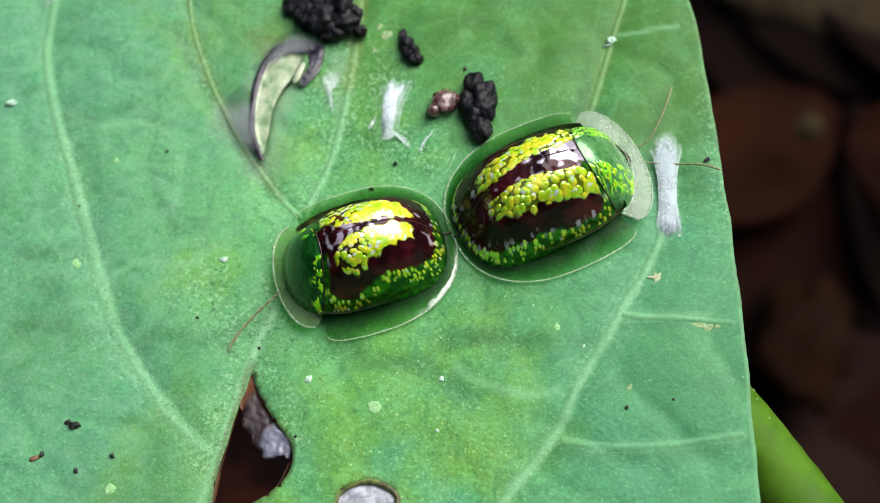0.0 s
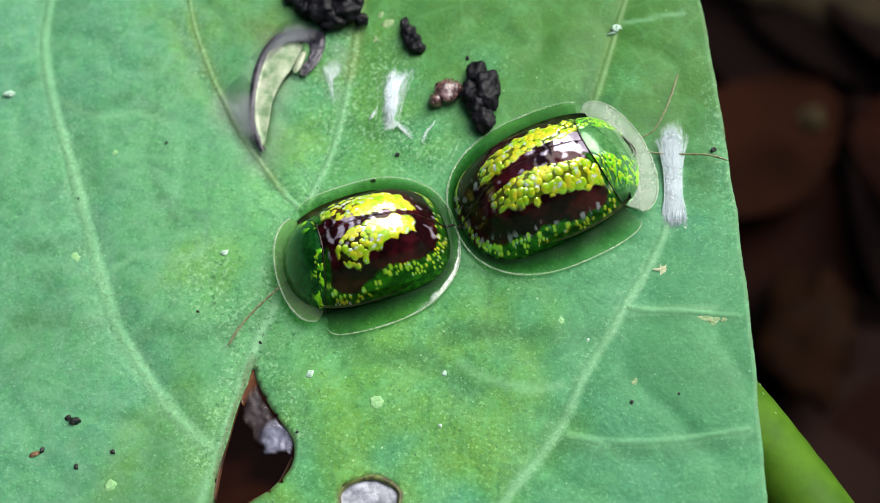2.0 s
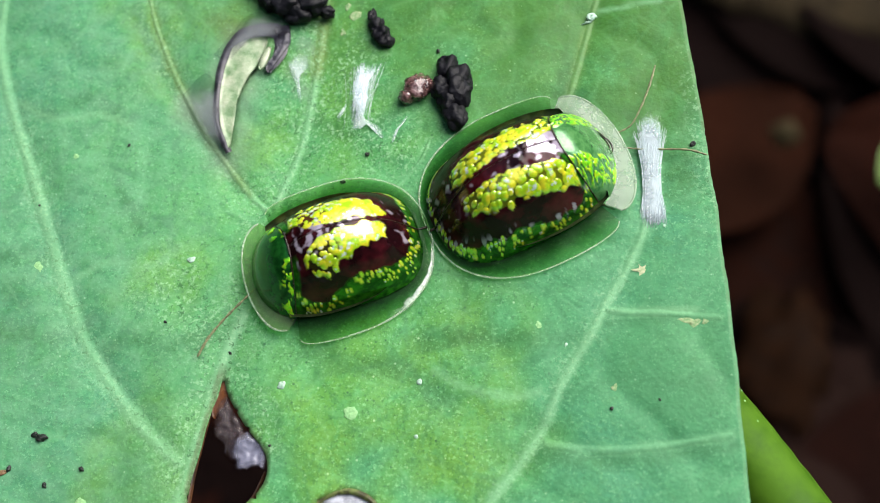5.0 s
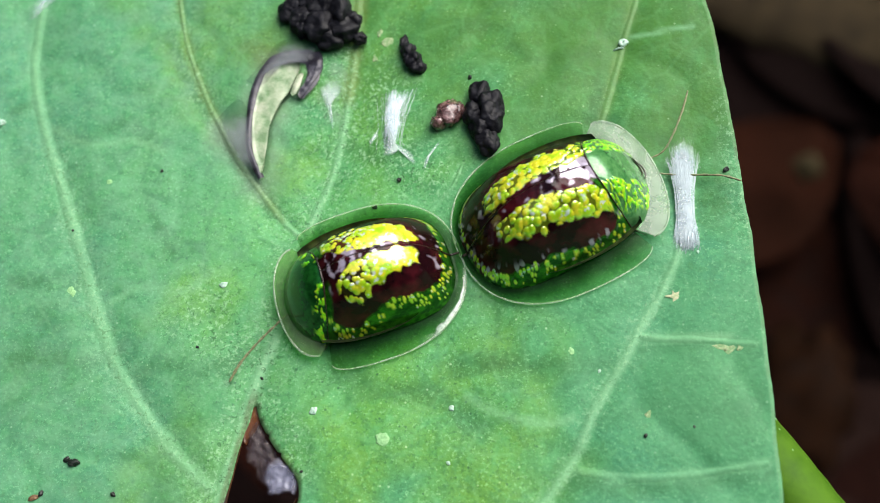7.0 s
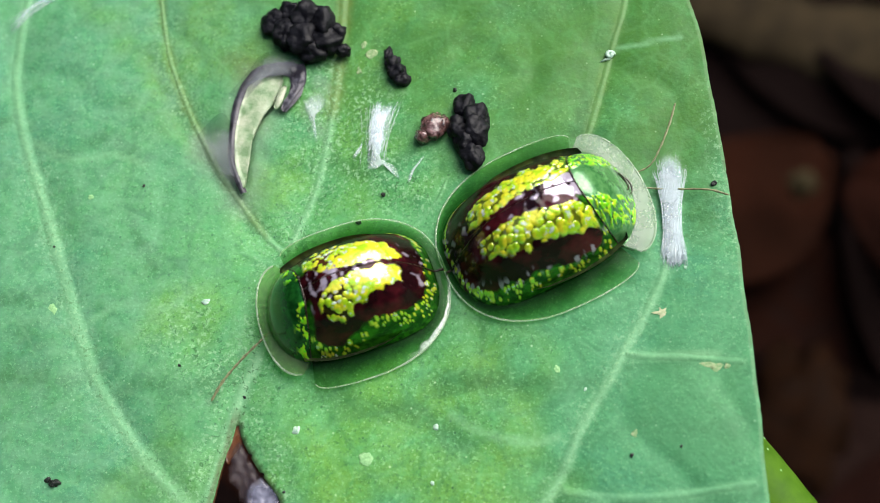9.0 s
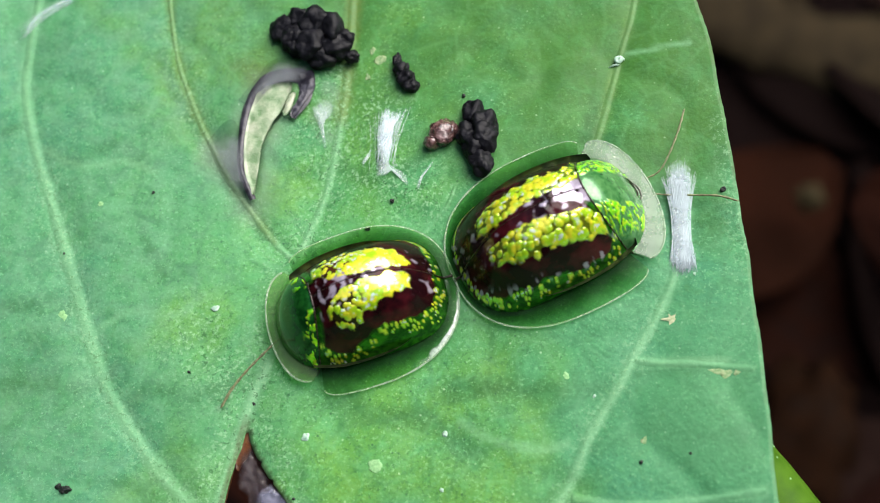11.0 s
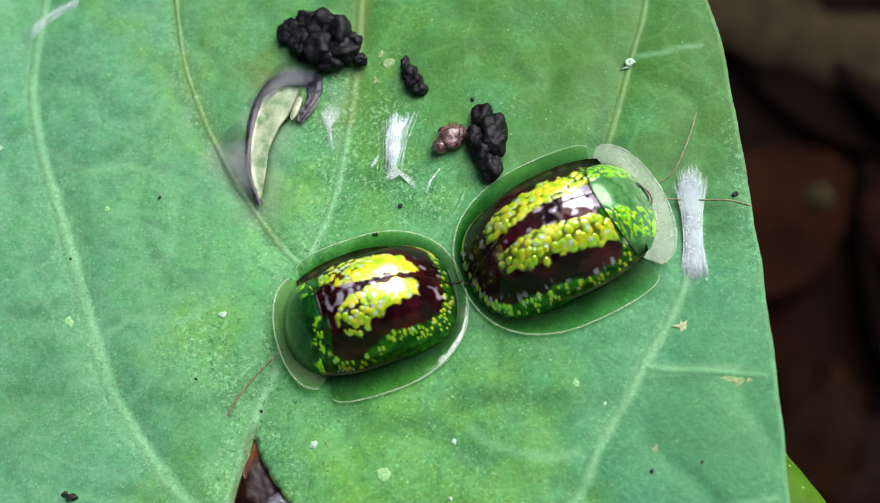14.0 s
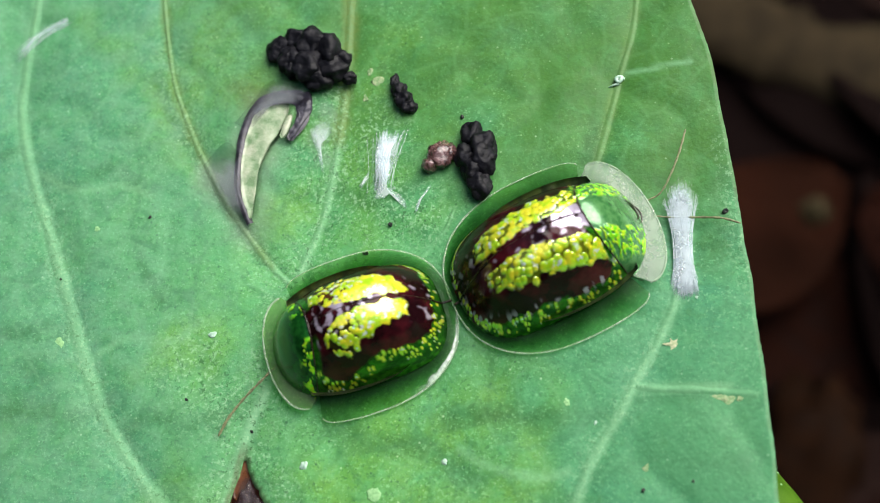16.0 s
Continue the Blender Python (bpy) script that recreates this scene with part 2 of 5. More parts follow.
def foliage_material():
    n = Nodes("shrub_leaf")
    geometry = n.add("ShaderNodeNewGeometry")
    color = n.mix(geometry.outputs["Random Per Island"], (0.010, 0.026, 0.008), (0.034, 0.066, 0.018))
    color = n.mix(n.ramp(n.noise(0.12, 4), 0.4, 0.7, 0, 0.5), color, (0.020, 0.034, 0.010))
    return n.set(color=color, rough=0.7, spec=0.15)


LEAF = leaf_material("leaf_skin")
STEM = plain_material("stem_skin", (0.036, 0.098, 0.005), (0.062, 0.145, 0.009), 1.2, 0.6, 0.02, spec=0.1)
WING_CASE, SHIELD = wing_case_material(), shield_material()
CLEAR = skirt_material("clear_skin")
MILKY = clear_material("milky_skin", (0.70, 0.84, 0.68), (0.42, 0.48, 0.41), 0.31, 0.35, False, 0.2)
HAZY = clear_material("hazy_skin", (0.62, 0.86, 0.50), (0.30, 0.42, 0.24), 0.18, 0.4, False, 0.1)
RIM = clear_material("rim_skin", (0.84, 0.93, 0.82), (0.56, 0.67, 0.53), 0.30, 0.3)
HORN = plain_material("antenna_horn", (0.085, 0.100, 0.040), (0.26, 0.26, 0.13), 9.0, 0.45)
BELLY = plain_material("belly_chitin", (0.010, 0.014, 0.006), (0.030, 0.045, 0.012), 4.0, 0.4)
SEAM = plain_material("seam_chitin", (0.010, 0.010, 0.006), (0.035, 0.020, 0.012), 6.0, 0.3)
DROPPING = plain_material("dry_dropping", (0.0020, 0.0020, 0.0034), (0.007, 0.007, 0.011), 5.0, 0.55, 0.05, spec=0.24)
HUSK = plain_material("moist_husk", (0.026, 0.009, 0.009), (0.20, 0.105, 0.10), 5.0, 0.24, 0.10, coat=1.0)
FILM = clear_material("silk_film", (0.97, 0.99, 0.98), (0.62, 0.74, 0.70), 0.40, 0.5, True)
HAZE = clear_material("grey_bloom", (0.90, 0.90, 0.91), (0.27, 0.30, 0.31), 0.32, 0.5, True)
SHEET = clear_material("silk_sheet", (0.98, 1.0, 1.0), (0.80, 0.90, 0.93), 0.78, 0.5, True)
SILK = clear_material("white_silk", (0.98, 1.0, 1.0), (0.84, 0.93, 0.97), 0.28, 0.5)
GRAIN = plain_material("white_grain", (0.26, 0.43, 0.32), (0.44, 0.60, 0.49), 12.0, 0.5)
PALE_GRAIN = plain_material("pale_green_grain", (0.15, 0.36, 0.13), (0.27, 0.49, 0.22), 10.0, 0.6)
BLACK_GRAIN = plain_material("black_grain", (0.004, 0.007, 0.005), (0.015, 0.020, 0.016), 12.0, 0.5)
RED_GRAIN = plain_material("russet_grain", (0.10, 0.055, 0.025), (0.20, 0.12, 0.055), 12.0, 0.6)
DRY_SCAR = plain_material("dry_scar", (0.25, 0.33, 0.16), (0.47, 0.45, 0.30), 6.0, 0.7)
DRY_STAIN = plain_material("dry_stain", (0.10, 0.24, 0.080), (0.30, 0.36, 0.19), 9.0, 0.7)
WINDOW = plain_material("dead_membrane", (0.16, 0.26, 0.13), (0.43, 0.47, 0.34), 2.2, 0.35, 0.05, 0.9)
CRUST = plain_material("grey_crust", (0.014, 0.012, 0.018), (0.072, 0.070, 0.090), 2.2, 0.42, 0.06)
WEB = clear_material("grey_web", (0.94, 0.93, 0.95), (0.17, 0.175, 0.24), 0.85, 0.45, True, 0.3)
WITHERED = clear_material("withered_skin", (0.93, 0.88, 0.85), (0.046, 0.033, 0.034), 0.62, 0.45, True, 0.3)
BROWN_EDGE = plain_material("brown_tissue", (0.018, 0.007, 0.002), (0.075, 0.026, 0.005), 3.0, 0.5)
RUST = plain_material("rusty_tissue", (0.050, 0.018, 0.004), (0.15, 0.055, 0.012), 3.0, 0.5)
RIM_TISSUE = plain_material("olive_tissue", (0.035, 0.032, 0.010), (0.12, 0.16, 0.04), 4.0, 0.6)
LITTER = litter_material()
# near-black base: the plants' shade over the soil is put into its colour
SOIL = plain_material("shaded_soil", (0.0085, 0.0024, 0.0012), (0.0150, 0.0042, 0.0020), 0.4, 0.8, 0.5, 0.05, spec=0.05)
PALE_SKIN = plain_material("pale_dried_skin", (0.16, 0.17, 0.20), (0.44, 0.46, 0.52), 2.4, 0.5, 0.06)
PEBBLE = plain_material("pale_pebble", (0.030, 0.024, 0.012), (0.050, 0.040, 0.021), 0.8, 0.8, spec=0.05)
SHOOT = plain_material("seedling_skin", (0.10, 0.21, 0.035), (0.17, 0.30, 0.060), 0.8, 0.6)
CHIP = plain_material("russet_wood", (0.007, 0.0027, 0.0010), (0.014, 0.0052, 0.0018), 0.6, 0.8, spec=0.05)
STALK = plain_material("dead_stalk", (0.022, 0.016, 0.009), (0.044, 0.033, 0.018), 0.3, 0.8, spec=0.05)
THICKET = plain_material("shrub_shade", (0.008, 0.016, 0.006), (0.030, 0.055, 0.018), 0.25, 0.8, 2.0, 0.05, spec=0.1)
FOLIAGE = foliage_material()


# ---- building helpers ----
def mesh(name, verts, faces, material, smooth=True, **marks):
    """A mesh from millimetres, with named values at its corners."""
    me = bpy.data.meshes.new(name)
    me.from_pydata((np.asarray(verts, float) * MM).tolist(), [], [tuple(int(i) for i in f) for f in faces])
    me.materials.append(material)
    me.polygons.foreach_set("use_smooth", [smooth] * len(me.polygons))
    for key, values in marks.items():
        me.attributes.new(key, "FLOAT", "POINT").data.foreach_set("value", np.asarray(values, np.float32))
    me.update()
    return me


def thing(name, me, m, label, category, group="", kind=""):
    ob = new(name, me)
    ob.matrix_world = m
    return tagged(ob, label, category, group, kind)


def part(name, me, parent, label=""):
    ob = new(name, me)
    ob.parent = parent
    return tagged(ob, label)


def spot(x, y, z=0.0, turn=0.0):
    return pose(x * MM, y * MM, z * MM, 0, 0, turn)


def grid_faces(rows, cols, closed=False):
    out = []
    for i in range(rows - 1):
        for j in range(cols if closed else cols - 1):
            k = (j + 1) % cols
            out.append((i * cols + j, i * cols + k, (i + 1) * cols + k, (i + 1) * cols + j))
    return out


def smooth_line(points, steps):
    """A smooth curve through the points (Catmull-Rom)."""
    p = [Vector(q) for q in points]
    p = [p[0] * 2 - p[1], *p, p[-1] * 2 - p[-2]]
    out = []
    for i in range(1, len(p) - 2):
        for s in range(steps):
            t = s / steps
            out.append(0.5 * (2 * p[i] + (p[i + 1] - p[i - 1]) * t + (2 * p[i - 1] - 5 * p[i] + 4 * p[i + 1] - p[i + 2]) * t * t
                              + (3 * p[i] - p[i - 1] - 3 * p[i + 1] + p[i + 2]) * t ** 3))
    return out + [p[-2]]


def tube_geometry(line, radius, sides=8, flat=1.0, uneven=0.0):
    """Verts and faces of a closed tube along a line. radius: a number or a function of 0..1."""
    line = [Vector(q) for q in line]
    verts, n = [], len(line)
    for i, q in enumerate(line):
        way = (line[min(i + 1, n - 1)] - line[max(i - 1, 0)]).normalized()
        side = way.cross(Vector((0, 0, 1)))
        side = side.normalized() if side.length > 1e-4 else Vector((1, 0, 0))
        up = side.cross(way)
        r = radius(i / (n - 1)) if callable(radius) else radius
        for k in range(sides):
            a = 2 * math.pi * k / sides
            rr = r * (1 + uneven * noise.noise(q * 3 + Vector((k * 0.7, 0, 0))))
            verts.append(q + side * math.cos(a) * rr + up * math.sin(a) * rr * flat)
    faces = grid_faces(n, sides, True)
    faces += [tuple(range(sides))[::-1], tuple((n - 1) * sides + k for k in range(sides))]
    return [tuple(v) for v in verts], faces


def join(pieces):
    verts, faces = [], []
    for v, f in pieces:
        faces += [tuple(i + len(verts) for i in face) for face in f]
        verts += list(v)
    return verts, faces


def lump_geometry(center, size, seed, rough=0.25, fine=0.08, level=3):
    """An uneven, rounded clod."""
    bm = bmesh.new()
    bmesh.ops.create_icosphere(bm, subdivisions=level, radius=1.0)
    off = Vector((seed * 3.1, seed * 1.7, seed * 2.3))
    verts = []
    for v in bm.verts:
        d = v.co.normalized()
        r = 1 + rough * noise.noise(d * 1.3 + off) + fine * noise.noise(d * 4.5 + off)
        verts.append((center[0] + d.x * size[0] * r, center[1] + d.y * size[1] * r, center[2] + d.z * size[2] * r))
    faces = [tuple(v.index for v in f.verts) for f in bm.faces]
    bm.free()
    return verts, faces


def seg_distance(p, line):
    """The distance of points (n, 2) from a broken line."""
    line = np.asarray([tuple(q)[:2] for q in line], float)
    best = np.full(len(p), 1e9)
    for a, b in zip(line[:-1], line[1:]):
        d = b - a
        t = np.clip(((p - a) @ d) / max(d @ d, 1e-12), 0, 1)
        best = np.minimum(best, np.hypot(*(p - a - t[:, None] * d).T))
    return best


def nearest_on(p, line):
    line = np.asarray([tuple(q)[:2] for q in line], float)
    best, where = np.full(len(p), 1e9), p.copy()
    for a, b in zip(line[:-1], line[1:]):
        d = b - a
        t = np.clip(((p - a) @ d) / max(d @ d, 1e-12), 0, 1)
        q = a + t[:, None] * d
        far = np.hypot(*(p - q).T)
        take = far < best
        best[take], where[take] = far[take], q[take]
    return best, where


def within(p, loop):
    loop = np.asarray([tuple(q)[:2] for q in loop], float)
    inside = np.zeros(len(p), bool)
    for a, b in zip(loop, np.roll(loop, -1, 0)):
        cross = (a[1] > p[:, 1]) != (b[1] > p[:, 1])
        inside ^= cross & (p[:, 0] < (b[0] - a[0]) * (p[:, 1] - a[1]) / (b[1] - a[1] + 1e-12) + a[0])
    return inside


def wobble(p, scale, seed=0.0):
    return np.array([noise.noise(Vector((x * scale + seed, y * scale - seed, seed * 0.37))) for x, y in p])


def step(x, low, high):
    t = np.clip((x - low) / (high - low), 0, 1)
    return t * t * (3 - 2 * t)


# ---- the leaf ----
LEAF_THICK = 0.28
RIGHT_EDGE = [(-25.5, -12), (-24, -4), (-18, 5), (-12, 8.2), (-7.4, 8.63), (-5.7, 8.58), (-4, 8.54), (-2.6, 8.5), (-1.4, 8.45), (-0.2, 8.36), (0.8, 8.34),
              (1.9, 8.22), (3.35, 8.11), (4.7, 7.97), (5.9, 7.84), (7.5, 7.68), (8.6, 7.42), (10.5, 6.9), (13, 6.0), (20, 1.5), (27, -7), (30, -14)]
LEFT_EDGE = [(-25.5, -13), (-23, -22), (-18, -31), (-7, -36), (8, -36), (20, -31), (27, -22), (30, -15)]
VEINS = {
    "midrib": ([(-6.95, -9.2), (-6.26, -6.4), (-5.84, -4.6), (-5.36, -2.8), (-4.92, -1.75), (-4.24, 1.3), (-3.6, 3.2), (-3.23, 5.6), (-3.06, 8.7), (-3.1, 14), (-4, 22)], 0.14),
    "left_vein": ([(-6.36, -6.25), (-7.05, -5.73), (-8.10, -4.68), (-9.42, -2.97), (-10.29, -1.25), (-11.07, 0.72), (-11.66, 2.28), (-12.5, 4.25), (-13.3, 6.6), (-13.5, 8.1), (-13.4, 12)], 0.19),
    "upper_vein": ([(-4.3, 1.0), (-5.06, 1.7), (-6.25, 3.25), (-7.11, 4.66), (-7.94, 6.32), (-8.8, 8.9), (-9.6, 14)], 0.08),
    "right_vein": ([(0.6, -9.3), (1.97, -7.24), (2.8, -6.16), (3.41, -5.21), (3.88, -4.09), (4.68, -2.77), (5.17, -1.85), (5.83, -0.74), (6.35, 0.49), (6.75, 2.2)], 0.15),
    "top_vein": ([(3.4, 2.6), (4.21, 4.23), (4.48, 5.01), (4.75, 6.0), (5.12, 7.41), (5.5, 8.8), (5.9, 12)], 0.09),
    "low_branch": ([(3.41, -5.68), (4.2, -5.82), (4.92, -5.9), (6.43, -5.81), (8.3, -5.56)], 0.11),
    "mid_branch": ([(5.12, -2.0), (5.7, -2.12), (6.57, -2.19), (8.2, -2.36)], 0.10),
    "short_branch": ([(-1.2, 1.1), (-0.43, 2.0), (0.0, 2.5), (0.25, 3.1)], 0.06),
}
OLIVE = [("midrib", 7, 0.24, 0.85), ("upper_vein", 1, 0.13, 0.65), ("top_vein", 0, 0.16, 0.45)]
# dark lines along creases and beside veins: their shade, painted into the colour
CREASE_SHADES = [([(3.3, -5.95), (4.2, -6.08), (5.0, -6.15), (6.4, -6.06), (8.3, -5.85)], 0.16, 1.00),
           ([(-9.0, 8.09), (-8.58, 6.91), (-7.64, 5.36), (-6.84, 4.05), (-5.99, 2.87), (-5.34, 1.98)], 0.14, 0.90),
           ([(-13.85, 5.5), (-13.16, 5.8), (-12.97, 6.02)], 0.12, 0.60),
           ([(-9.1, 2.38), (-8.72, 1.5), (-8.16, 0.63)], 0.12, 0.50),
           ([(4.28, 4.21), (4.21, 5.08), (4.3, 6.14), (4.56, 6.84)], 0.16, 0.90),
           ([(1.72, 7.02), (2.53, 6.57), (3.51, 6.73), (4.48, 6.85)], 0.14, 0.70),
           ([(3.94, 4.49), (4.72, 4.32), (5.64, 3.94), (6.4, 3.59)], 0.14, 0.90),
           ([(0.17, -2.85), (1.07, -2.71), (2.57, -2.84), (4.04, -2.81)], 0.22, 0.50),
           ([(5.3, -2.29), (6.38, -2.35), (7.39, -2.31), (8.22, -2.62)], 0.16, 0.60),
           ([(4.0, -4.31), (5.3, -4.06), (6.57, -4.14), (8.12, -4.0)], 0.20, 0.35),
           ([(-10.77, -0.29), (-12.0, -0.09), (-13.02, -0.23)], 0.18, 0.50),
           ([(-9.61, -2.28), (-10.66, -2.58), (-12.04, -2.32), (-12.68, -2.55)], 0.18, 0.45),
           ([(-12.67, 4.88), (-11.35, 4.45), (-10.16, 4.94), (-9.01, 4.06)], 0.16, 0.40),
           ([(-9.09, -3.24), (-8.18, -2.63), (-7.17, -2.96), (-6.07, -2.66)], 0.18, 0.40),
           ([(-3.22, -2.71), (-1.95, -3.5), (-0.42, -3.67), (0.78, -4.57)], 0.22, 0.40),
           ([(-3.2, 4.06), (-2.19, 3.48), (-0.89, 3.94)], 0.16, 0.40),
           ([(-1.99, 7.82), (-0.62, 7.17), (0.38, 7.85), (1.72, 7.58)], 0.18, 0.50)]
THREADS = [([(-12.88, 5.08), (-11.15, 4.26), (-9.83, 4.38), (-8.83, 3.97)], 0.07, 0.40),
           ([(5.14, 7.21), (5.94, 7.3), (7.07, 7.44)], 0.06, 0.50),
           ([(0.48, -3.68), (1.22, -4.13), (2.55, -4.44), (3.28, -4.3)], 0.09, 0.40),
           ([(-10.35, -0.97), (-9.07, -0.34), (-7.88, -0.54), (-6.94, 0.09)], 0.08, 0.35),
           ([(5.24, -2.08), (6.4, -2.14), (7.54, -2.16)], 0.10, 0.50),
           ([(-5.44, -3.45), (-5.30, -2.85), (-5.10, -2.30), (-4.95, -1.85)], 0.14, 0.80)]
HOLE = [(-5.46, -3.58), (-5.68, -4.4), (-5.94, -5.45), (-6.14, -6.58), (-6.22, -7.61), (-6.15, -8.3), (-5.19, -7.7), (-4.45, -7.2), (-4.05, -6.63), (-4.1, -5.95), (-4.68, -5.2), (-5.24, -4.35)]
LOW_HOLE = [(-1.86 + 0.82 * math.cos(a) * (1 + 0.1 * math.sin(3 * a)), -7.66 + 0.72 * math.sin(a)) for a in np.linspace(0, 2 * math.pi, 16, endpoint=False)]
CRESCENT = [(-5.86, 6.43), (-5.39, 6.70), (-4.79, 6.70), (-5.0, 5.92), (-5.32, 5.40), (-5.55, 4.77), (-5.66, 3.97), (-5.72, 3.10), (-6.06, 3.98), (-6.1, 5.25)]


def leaf_height(x, y):
    """The blade's gentle waves, in millimetres."""
    return 0.10 * math.sin(x * 0.42 + 0.6) * math.sin(y * 0.36 + 0.3) - 0.0022 * max(0.0, abs(x + 3) - 13) ** 2 - 0.0020 * max(0.0, abs(y) - 9) ** 2


def surface_many(p):
    """The blade's height at many places: its waves, soft creases, and a valley along each main vein."""
    p = np.asarray(p, float)
    z = np.array([leaf_height(x, y) + 0.07 * noise.noise(Vector((x * 0.7 + 1, y * 0.7 - 1, 0.37))) + 0.20 * min(0.28, abs(noise.noise(Vector((x * 0.36 + 5, y * 0.46, 8.1))))) for x, y in p])
    valley = np.zeros(len(p))
    for key, deep, reach in (("midrib", 0.20, 0.8), ("left_vein", 0.22, 0.8), ("upper_vein", 0.20, 0.7), ("right_vein", 0.18, 0.8), ("top_vein", 0.22, 0.7), ("low_branch", 0.09, 0.5), ("mid_branch", 0.05, 0.5)):
        valley = np.maximum(valley, deep * np.exp(-np.hypot(seg_distance(p, curl(VEINS[key][0])), 0.15) / reach))
    return z - valley - 0.04


def surface(x, y):
    return float(surface_many([(x, y)])[0])


def curl(points):
    return [tuple(q) for q in smooth_line([(*p, 0) for p in points], 6)]


def ridge_geometry(line, r):
    """A low rounded ridge that follows the blade."""
    line, cross, verts = [Vector(q) for q in line], 11, []
    n = len(line)
    for i, q in enumerate(line):
        way = (line[min(i + 1, n - 1)] - line[max(i - 1, 0)]).normalized()
        side = way.cross(Vector((0, 0, 1)))
        w = r * (1.45 - 0.50 * i / n) * (1 + 0.30 * noise.noise(q * 1.7) + 0.25 * noise.noise(q * 6))
        for k in range(cross):
            u = 2 * k / (cross - 1) - 1
            p = q + side * u * w
            high = (0.16 * r + 0.014) * (1 - u * u) ** 2 * (1 + 0.5 * noise.noise(Vector((p.x * 5, p.y * 5, 2))))
            verts.append((p.x, p.y, high + 0.004))
    verts = np.array(verts)
    verts[:, 2] += surface_many(verts[:, :2])
    return verts, [f[::-1] for f in grid_faces(n, cross)]


def blade_marks(p, rims):
    """How the blade's skin changes from place to place: veins, scars, rot, tones, painted shade and sheen, each from 0
    to 1.
    """
    vein = np.zeros(len(p))
    for line, r in VEINS.values():
        way = seg_distance(p, curl(line))
        vein = np.maximum(vein, (1 - step(way + 0.25 * r * wobble(p, 3.0, 6), r * 0.3, r * 1.9)) * min(0.55, 0.15 + r * 2.4))
    for line, r, much in THREADS:
        vein = np.maximum(vein, (1 - step(seg_distance(p, curl(line)) + 0.5 * r * wobble(p, 2.5, 8), 0.2 * r, 2.2 * r)) * 1.4 * much)
    # older stretches of the veins have turned olive
    olive = np.zeros(len(p))
    for key, first, r, much in OLIVE:
        way = seg_distance(p, curl(VEINS[key][0][first:]))
        olive = np.maximum(olive, (1 - step(way + 0.10 * wobble(p, 2.0, 7), 0.3 * r, 1.6 * r)) * much)
    fold_shade = np.zeros(len(p))
    for line, r, much in CREASE_SHADES:
        fold_shade = np.maximum(fold_shade, (1 - step(seg_distance(p, curl(line)) + 0.7 * r * wobble(p, 1.8, 4), 0.1 * r, 2.4 * r)) * min(1.0, 1.3 * much))
    holes = np.minimum(seg_distance(p, rims[0]), seg_distance(p, rims[1]))
    moon = seg_distance(p, curl([*CRESCENT, CRESCENT[0]]))
    grey_zone = np.minimum(moon, seg_distance(p, [(-6.9, 4.6), (-6.3, 3.6), (-5.9, 3.0)]))
    scar = (1 - step(grey_zone + 0.35 * wobble(p, 1.1, 5), 0.1, 0.95)) * 0.55
    scar *= step(-p[:, 0], 4.1, 5.4)
    pale = seg_distance(p, [(-3.6, 6.4), (-3.9, 5.6), (-3.7, 4.9)])
    scar = np.maximum(scar, (1 - step(pale + 0.4 * wobble(p, 2.2, 9), 0.05, 0.5)) * 0.45)
    rot = (1 - step(holes + 0.06 * wobble(p, 4.0, 2), 0.02, 0.14)) * 0.6
    rot = np.maximum(rot, (1 - step(np.hypot(p[:, 0] + 5.9, p[:, 1] - 7.2) + 0.4 * wobble(p, 1.4, 3), 0.2, 1.0)) * 0.4)
    sallow = np.zeros(len(p))
    for x, y, r in ((-0.5, 7.5, 6.5), (-2.2, 7.6, 3.2), (3.8, 6.6, 4.6), (-6.5, -7.0, 3.0), (-6.5, 9.0, 4.5), (5.5, 8.5, 4.5), (-2.6, 4.6, 2.0), (-5.0, 3.4, 1.6), (-2.0, -4.4, 2.9), (-7.6, 7.4, 2.4), (1.2, -3.0, 2.0), (-7.4, -0.8, 1.5), (-8.6, -6.4, 1.6), (-2.6, -6.2, 3.4), (1.0, -6.0, 2.8), (-1.4, -2.6, 2.2)):
        sallow = np.maximum(sallow, (1 - step(np.hypot(p[:, 0] - x, p[:, 1] - y) + 0.9 * r * wobble(p, 0.8, x), 0.0, 1.2 * r)) * 0.85)
    # dark patches, most for the painted weaker sunlight towards the upper right
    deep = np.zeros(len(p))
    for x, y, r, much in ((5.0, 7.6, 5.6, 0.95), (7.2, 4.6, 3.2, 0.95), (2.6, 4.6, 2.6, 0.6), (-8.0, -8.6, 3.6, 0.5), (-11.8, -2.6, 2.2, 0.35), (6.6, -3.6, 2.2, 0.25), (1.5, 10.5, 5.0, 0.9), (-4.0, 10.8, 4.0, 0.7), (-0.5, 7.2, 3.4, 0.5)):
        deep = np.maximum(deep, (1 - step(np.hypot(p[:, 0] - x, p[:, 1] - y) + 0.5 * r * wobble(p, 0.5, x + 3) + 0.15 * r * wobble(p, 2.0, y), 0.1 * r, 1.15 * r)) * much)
    sallow *= 1 - 0.7 * deep
    light = (1 - step(np.hypot((p[:, 0] + 4.2) / 1.2, p[:, 1] + 0.4) + 1.6 * wobble(p, 0.45, 2), 1.0, 7.5)) * 0.9
    calm = step(p[:, 0] + 0.8 * wobble(p, 0.6, 1), 1.0, 5.0) * step(-p[:, 1], -2.0, 1.5)
    dust = np.zeros(len(p))
